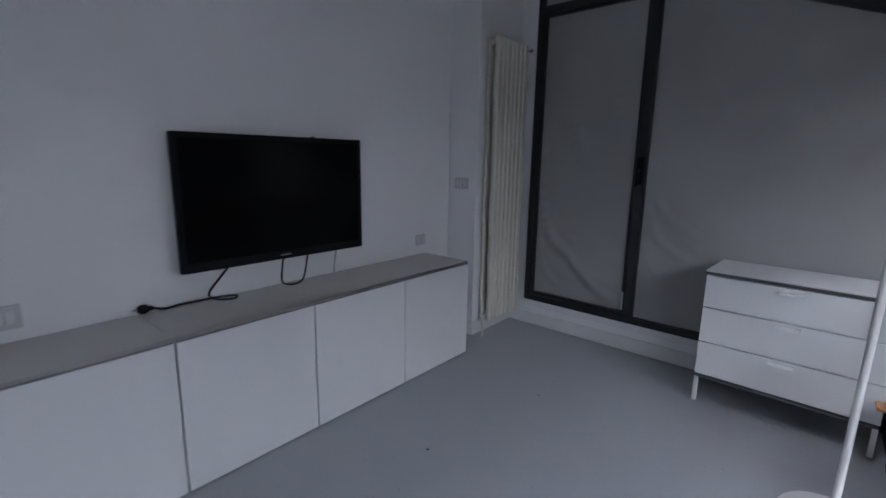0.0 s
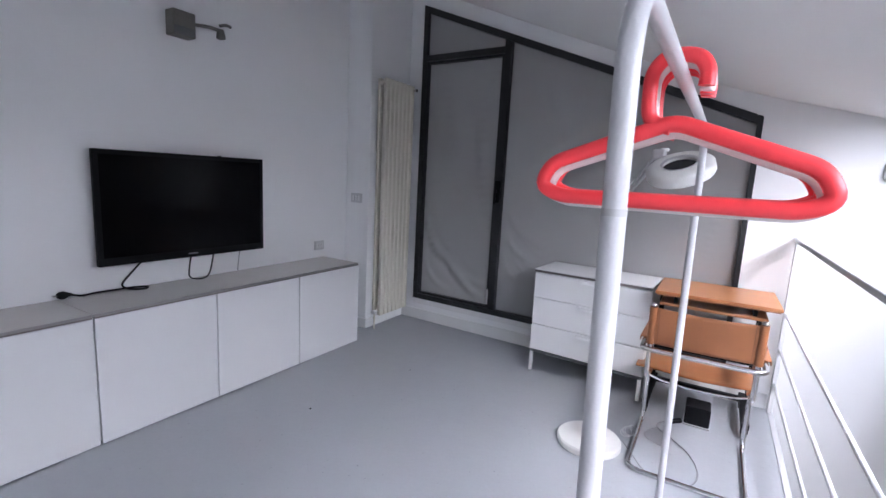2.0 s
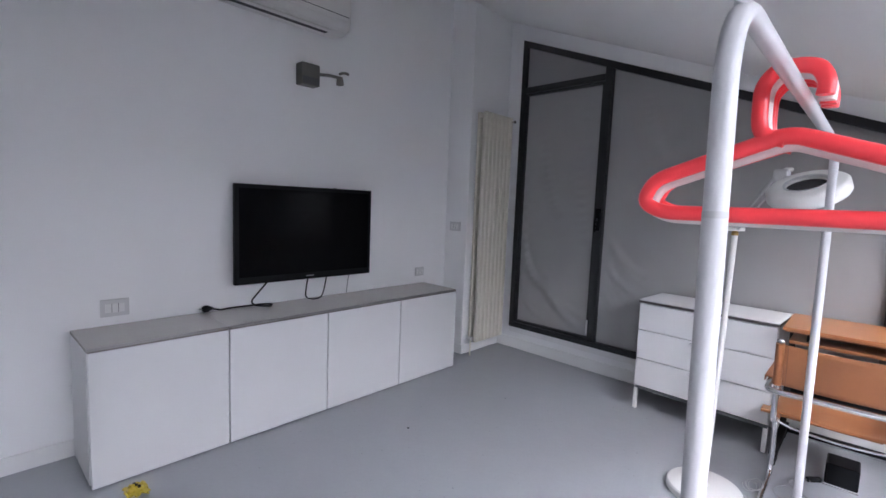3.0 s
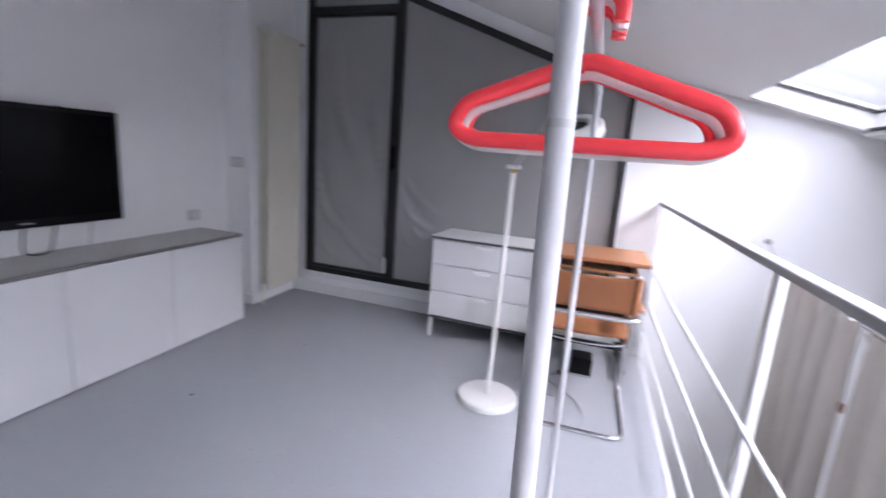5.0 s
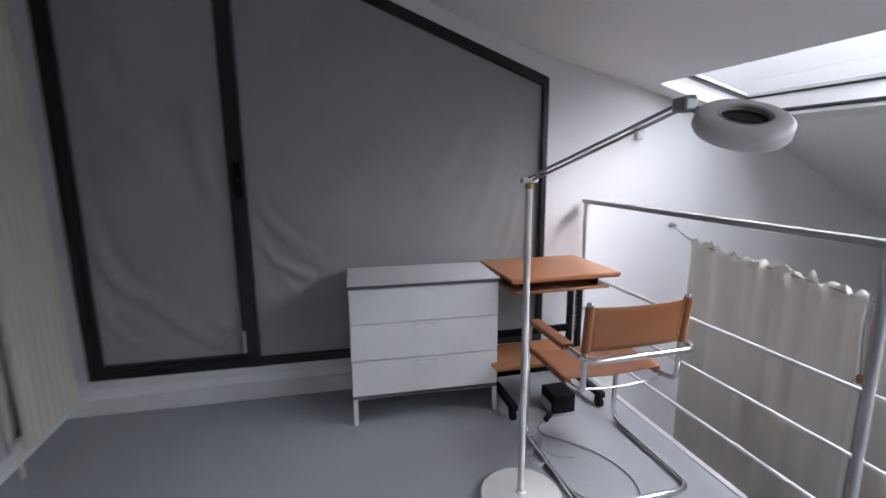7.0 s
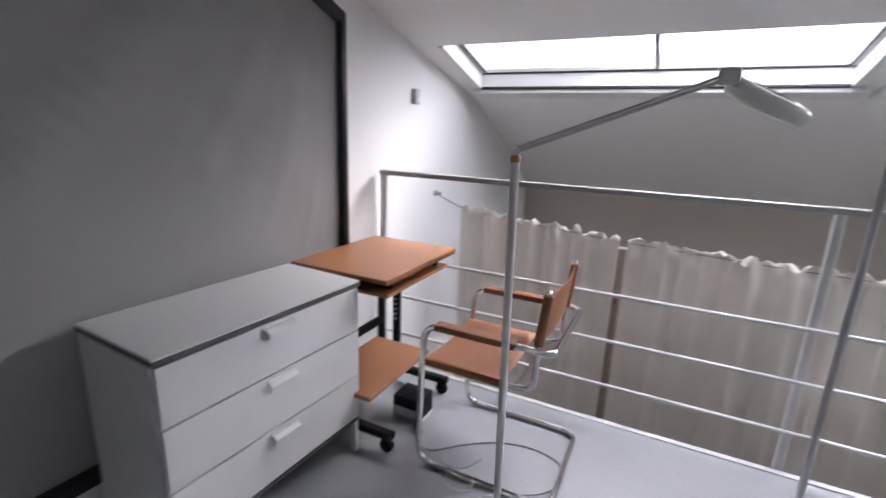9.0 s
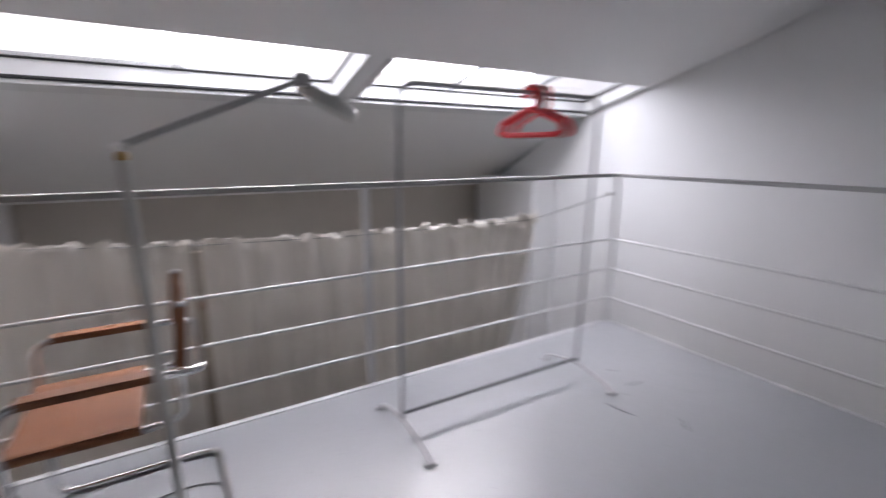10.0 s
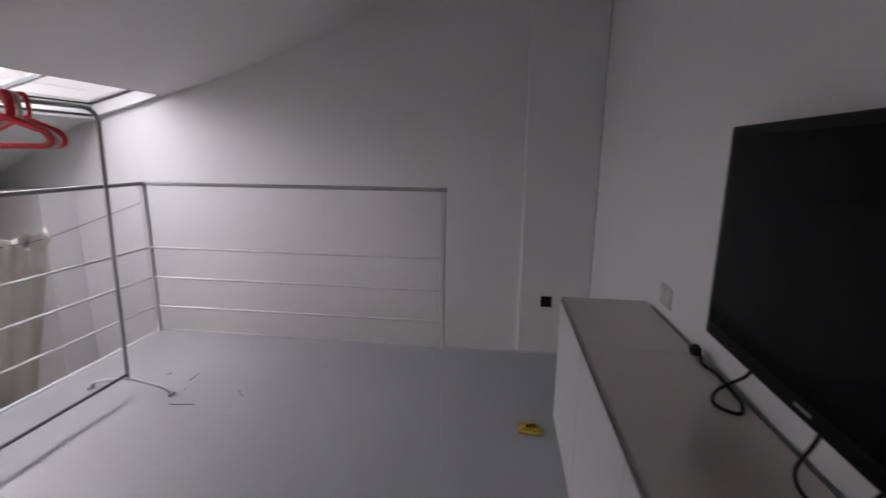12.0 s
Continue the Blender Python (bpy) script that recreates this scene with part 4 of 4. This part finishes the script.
# ---- cantilever chair ----
def build_chair():
    xl, xr = 2.527, 3.018
    c = thing("cantilever_chair", (2.76, 2.15, 0), "chrome tube cantilever armchair with tan leather seat and back", "chair")
    R = 0.0125
    zf, za, zs = 0.0135, 0.607, 0.437
    yb, yf, ya = 1.905, 2.445, 2.02
    path = [(xl, ya + 0.03, za), (xl, yf - 0.015, za + 0.003), (xl, yf - 0.003, zf + 0.25), (xl, yf + 0.0, zf), (xl, yb, zf),
            (xr, yb, zf), (xr, yf + 0.0, zf), (xr, yf - 0.003, zf + 0.25), (xr, yf - 0.015, za + 0.003), (xr, ya + 0.03, za)]
    part("floor_frame", tube(rounded(path, 0.075, 7), R, 12), CHROME, c, "chromed tube floor runner and arms", smooth=True)
    path = [(xl, ya + 0.028, za), (xl, ya - 0.075, za - 0.004), (xr, ya - 0.075, za - 0.004), (xr, ya + 0.028, za)]
    part("back_rail", tube(rounded(path, 0.06, 7), R, 12), CHROME, c, "chromed tube behind the back", smooth=True)
    for x, s in ((xl + 0.03, 1), (xr - 0.03, -1)):
        path = [(x, ya - 0.014, za + 0.004), (x, ya - 0.012, zs + 0.01), (x, ya + 0.07, zs - 0.003), (x, yf + 0.0, zs + 0.003)]
        part("seat_tube", tube(rounded(path, 0.05, 6), R * 0.92, 12), CHROME, c, smooth=True)
        path = [(x, ya - 0.014, za + 0.004), (x, ya - 0.034, 0.803)]
        post = part("back_post", tube(path, R * 0.85, 12), CHROME, c, smooth=True)
        part("cap", lathe([(0.011, 0), (0.014, 0.004), (0.014, 0.012), (0.008, 0.017)], (x, ya - 0.034, 0.800), n=14), CHROME, post, smooth=True)
        # leather arm pad
        xa = xl if s > 0 else xr
        pad = box((xa - 0.024, ya + 0.055, za + 0.0122), (xa + 0.024, yf - 0.065, za + 0.018), 0.0025)
        box((xa - 0.024, ya + 0.055, za - 0.006), (xa - 0.020, yf - 0.065, za + 0.012), 0.002, bm=pad)
        box((xa + 0.020, ya + 0.055, za - 0.006), (xa + 0.024, yf - 0.065, za + 0.012), 0.002, bm=pad)
        part("arm_pad", pad, LEATHER, c, "tan leather arm pad")
    path = [(xl + 0.03, ya + 0.07, zs - 0.006), (xl + 0.10, ya + 0.068, zs - 0.024), ((xl + xr) / 2, ya + 0.066, zs - 0.032), (xr - 0.10, ya + 0.068, zs - 0.024), (xr - 0.03, ya + 0.07, zs - 0.006)]
    part("cross_tube", tube(smooth_path(path, 6), R * 0.45, 8), CHROME, c, smooth=True)

    def sheet(fn, nu, nv, thick):
        bm = bmesh.new()
        g = [[bm.verts.new(fn(i / nu, j / nv)) for i in range(nu + 1)] for j in range(nv + 1)]
        for A, B in zip(g, g[1:]):
            for i in range(nu):
                bm.faces.new((A[i], A[i + 1], B[i + 1], B[i]))
        made = bmesh.ops.extrude_face_region(bm, geom=bm.faces[:])["geom"]
        bmesh.ops.translate(bm, verts=[v for v in made if isinstance(v, bmesh.types.BMVert)], vec=thick)
        bmesh.ops.bevel(bm, geom=[e for e in bm.edges if len(e.link_faces) == 2 and e.calc_face_angle(0) > 1.0], offset=0.002, segments=1, affect="EDGES")
        return bm

    def seat(u, v):
        x = xl + 0.015 + (xr - xl - 0.03) * u
        return (x, ya + 0.10 + (yf - ya - 0.10) * v, zs + 0.016 - 0.022 * math.sin(math.pi * u) * (0.6 + 0.4 * v) + 0.002 * noise.noise(Vector((u * 5, v * 5, 2))))
    part("seat", sheet(seat, 18, 12, (0, 0, 0.006)), LEATHER, c, "stretched tan leather seat", smooth=True)
    for x in (xl + 0.03, xr - 0.03):
        part("seat_sleeve", tube([(x, ya + 0.10, zs), (x, yf + 0.004, zs + 0.004)], R * 1.28, 14), LEATHER, c, "leather sleeve stitched round the tube", smooth=True)

    def back(u, v):
        x = xl + 0.02 + (xr - xl - 0.04) * u
        return (x, ya - 0.017 - 0.020 * v - 0.014 * math.sin(math.pi * u), 0.617 + 0.182 * v - 0.006 * math.sin(math.pi * u) * v)
    part("backrest", sheet(back, 18, 8, (0, 0.006, 0)), LEATHER, c, "stretched tan leather back", smooth=True)
    for x in (xl + 0.03, xr - 0.03):
        part("back_sleeve", tube([(x, ya - 0.015, 0.617), (x, ya - 0.034, 0.800)], R * 1.35, 14), LEATHER, c, "leather sleeve round the back post", smooth=True)
        sx = x + (0.028 if x < 2.76 else -0.028)
        part("stitching", tube([(sx, ya - 0.020, 0.621), (sx, ya - 0.040, 0.796)], 0.0018, 6), CHERRYEDGE, c)


build_chair()


# ---- magnifier floor lamp ----
def build_lamp():
    bx, by = 2.320, 2.034
    jx, jy, jz = 2.337, 2.065, 1.262
    l = thing("magnifier_lamp", (bx, by, 0), "white floor-standing magnifier lamp with a round head", "floor lamp")
    part("base", lathe([(0.158, 0.0), (0.162, 0.006), (0.162, 0.028), (0.155, 0.036), (0.05, 0.040), (0.022, 0.042), (0.018, 0.05)], (bx, by, 0), n=48), LAMPWHITE, l, "heavy round base", smooth=False)
    part("pole", tube([(bx, by, 0.04), (jx, jy, jz - 0.02)], 0.0125, 14), LAMPWHITE, l, smooth=True)
    part("pole_collar", lathe([(0.0135, -0.014), (0.0145, -0.010), (0.0145, 0.0), (0.009, 0.006)], (jx, jy, jz - 0.012), n=16), BRASS, l, "brass pole collar", smooth=True)
    part("joint", tube([(jx - 0.034, jy - 0.012, jz + 0.004), (jx + 0.034, jy + 0.012, jz + 0.004)], 0.010, 12), LAMPWHITE, l, smooth=True)
    kx, ky, kz = 2.542, 1.592, 1.470
    a, b = Vector((jx, jy, jz + 0.006)), Vector((kx, ky, kz))
    side = (b - a).cross(Vector((0, 0, 1))).normalized() * 0.004
    for s in (-1, 1):
        part("arm", tube([a + side * s * 2 + Vector((0, 0, 0.0058 * s)), b + side * s * 2 + Vector((0, 0, 0.0058 * s))], 0.0048, 10), LAMPGREY, l, "slim parallel arm", smooth=True)
    part("head_joint", box((kx - 0.02, ky - 0.03, kz - 0.018), (kx + 0.025, ky + 0.02, kz + 0.02), 0.008), LAMPGREY, l)
    c = Vector((2.625, 1.482, 1.425))
    n = Vector((-0.18, -0.45, 0.87)).normalized()
    m = Matrix.Translation(c) @ n.to_track_quat("Z", "Y").to_matrix().to_4x4()
    prof = [(0.055, 0.0133), (0.071, 0.0171), (0.097, 0.0142), (0.108, 0.0057), (0.110, -0.0220), (0.104, -0.0320), (0.067, -0.0340), (0.055, -0.0250)]
    head = part("head", ring(prof, m, 48), LAMPWHITE, l, "thick round lamp ring", smooth=True)
    part("rim", ring([(0.052, 0.0133), (0.056, 0.0162), (0.060, 0.0176), (0.060, 0.0133), (0.055, 0.0104)], m, 40), LAMPGREY, head, smooth=True)
    part("lens_cover", lathe([(0.055, -0.0095), (0.055, 0.0029), (0.050, 0.0047)], (0, 0, 0), m, 40), DARKLENS, head, "dark lens cover")
    kn = Vector((kx, ky, kz)) - c
    tip = c + (kn - n * kn.dot(n)).normalized() * 0.10
    part("bracket", tube([(kx, ky, kz), tip], 0.010, 10), LAMPGREY, l, smooth=True)
    part("knob", lathe([(0.012, 0), (0.014, 0.004), (0.014, 0.009), (0.010, 0.012)], (kx + 0.02, ky - 0.005, kz + 0.014), n=14), LAMPWHITE, l, smooth=True)


build_lamp()


# ---- clothes rack and hangers ----
RKX, RKY0, RKY1, RKZ = 2.682, 0.074, 1.185, 1.514


def build_rack():
    """A light rack that leans a little: each upright has its own foot and its own head."""
    r = thing("clothes_rack", (2.71, 0.64, 0), "white tubular clothes rack standing by the guard rail", "clothes rack")
    T = 0.0100
    ends = ((Vector((2.704, 0.088, 0)), Vector((RKX, RKY0, RKZ))), (Vector((2.712, 1.182, 0)), Vector((2.700, RKY1, RKZ))))
    at = lambda k, z: ends[k][0].lerp(ends[k][1], z / RKZ) + Vector((0, 0, z - RKZ * (z / RKZ)))
    path = [at(0, 1.33), at(0, RKZ), at(1, RKZ), at(1, 1.33)]
    part("top_bar", tube(rounded(path, 0.085, 9), T, 14), RACK, r, "curved top bar", smooth=True)
    for k in (0, 1):
        x, y = ends[k][0].x, ends[k][0].y
        part("upright", tube([at(k, 0.07), at(k, 1.325)], T * 1.02, 14), RACK, r, smooth=True)
        part("joint_ring", tube([at(k, 1.3245), at(k, 1.3305)], T * 1.03, 14), LAMPGREY, r, smooth=True)
        path = [(x + 0.235, y, 0.010), (x + 0.20, y, 0.045), (x + 0.05, y, 0.075), (x, y, 0.078), (x - 0.05, y, 0.075), (x - 0.20, y, 0.045), (x - 0.255, y, 0.010)]
        part("foot", tube(smooth_path(path, 5), 0.0078, 10), RACK, r, smooth=True)
        for fx in (x + 0.235, x - 0.255):
            part("foot_cap", tube([(fx, y - 0.02, 0.009), (fx, y + 0.02, 0.009)], 0.009, 10), RACK, r, smooth=True)
    part("lower_bar", tube([at(0, 0.105), at(1, 0.105)], 0.0085, 10), BARGREY, r, "dark grey lower cross bar", smooth=True)
    part("top_knob", lathe([(0.005, 0), (0.006, 0.003), (0.006, 0.009), (0.003, 0.011)], (RKX, RKY0 + 0.035, RKZ - 0.005), n=12), RACK, r, smooth=True)


build_rack()


def build_hanger(y, mat, label, turn, drop=0.0):
    """A moulded plastic hanger with its hook over the top bar; the shoulders lie across the rack."""
    origin = Vector((RKX + 0.006, y, RKZ))
    h = thing("coat_hanger", origin, label, "hanger", "hangers on the rack")
    half, zb = 0.195, -0.184
    body = [(-0.010, 0, -0.072), (-half + 0.014, 0, zb + 0.052), (-half - 0.004, 0, zb + 0.014), (-half + 0.03, 0, zb - 0.002),
            (half - 0.03, 0, zb - 0.002), (half + 0.004, 0, zb + 0.014), (half - 0.014, 0, zb + 0.052), (0.010, 0, -0.072)]
    body = [(x, y0, z - drop) for x, y0, z in body]
    hook = [(-0.004, 0, -0.078), (-0.034, 0, -0.064), (-0.039, 0, -0.02), (-0.036, 0, 0.004), (-0.022, 0, 0.021), (-0.002, 0, 0.0245), (0.022, 0, 0.019), (0.034, 0, 0.001), (0.034, 0, -0.020)]
    m = Matrix.Translation(origin) @ pose(0, 0, 0, 0, 0, turn)
    for name, bm in (("shoulder_frame", tube(rounded(body, 0.028, 5, True), 0.0105, 12, True, flat=1.15)), ("hook", tube(smooth_path(hook, 5), 0.0088, 12, flat=1.22))):
        bmesh.ops.transform(bm, matrix=m, verts=bm.verts[:])
        part(name, bm, mat, h, smooth=True)


for y, mat, turn, label in ((0.440, RED, -3, "coral-red plastic coat hanger on the rack"), (0.506, RED, -1, "coral-red plastic coat hanger on the rack"),
                            (0.478, HANGWHITE, -2, "white plastic coat hanger on the rack"), (0.530, RED, 5, "coral-red plastic coat hanger on the rack")):
    build_hanger(y, mat, label, turn, 0.006 if mat is HANGWHITE else 0.0)


# ---- litter on the floor ----
def build_wrapper():
    rnd = random.Random(5)
    bm = bmesh.new()
    nx, ny = 12, 8
    g = []
    for j in range(ny + 1):
        row = []
        for i in range(nx + 1):
            u, v = i / nx, j / ny
            z = 0.004 + 0.026 * math.sin(math.pi * v) * (0.6 + 0.4 * math.sin(u * 5)) * (0.35 + 0.65 * math.sin(math.pi * u)) + 0.010 * rnd.random()
            row.append(bm.verts.new((0.510 + 0.105 * (v - 0.5) + 0.012 * rnd.uniform(-1, 1), 0.140 + 0.085 * (u - 0.5) + 0.008 * rnd.uniform(-1, 1), z)))
        g.append(row)
    for A, B in zip(g, g[1:]):
        for i in range(nx):
            bm.faces.new((A[i], A[i + 1], B[i + 1], B[i]))
    made = bmesh.ops.extrude_face_region(bm, geom=bm.faces[:])["geom"]
    bmesh.ops.translate(bm, verts=[v for v in made if isinstance(v, bmesh.types.BMVert)], vec=(0, 0, -0.003))
    w = thing("crisp_packet", (0.510, 0.140, 0), "crumpled yellow foil packet on the floor by the cabinet", "packet")
    part("foil", bm, YELLOW, w)
    for k in range(3):
        part("print_mark", box((0.490 + 0.016 * k, 0.130 + 0.006 * k, 0.026), (0.501 + 0.016 * k, 0.142 + 0.006 * k, 0.0365), 0.002), RUBBER, w, "dark printed mark")


build_wrapper()


def build_bits():
    rnd = random.Random(11)
    for x, y, a, n in ((2.458, -0.07, -85, 0.09), (2.06, 0.045, -45, 0.08), (2.27, 0.16, 8, 0.13), (2.62, -0.15, 60, 0.03)):
        d = Vector((math.cos(radians(a)), math.sin(radians(a)), 0))
        pts = [Vector((x, y, 0.0025)) + d * n * k / 5 + Vector((rnd.uniform(-.004, .004), rnd.uniform(-.004, .004), 0)) for k in range(6)]
        ob = mesh_object("thread", tube(smooth_path(pts, 3), 0.0016, 5), RUBBER, True, (x, y, 0))
        tagged(ob, "short dark thread lying on the floor", "thread")
    for x, y, r in ((0.903, 1.42, 0.007), (2.42, 0.02, 0.004), (1.05, 2.2, 0.004)):
        bm = lathe([(r * 0.8, 0), (r, r * 0.3), (r * 0.5, r * 0.7)], (x, y, 0.0), n=7)
        tagged(mesh_object("grit", bm, RUBBER, origin=(x, y, 0)), "small dark crumb on the floor", "crumb")


build_bits()
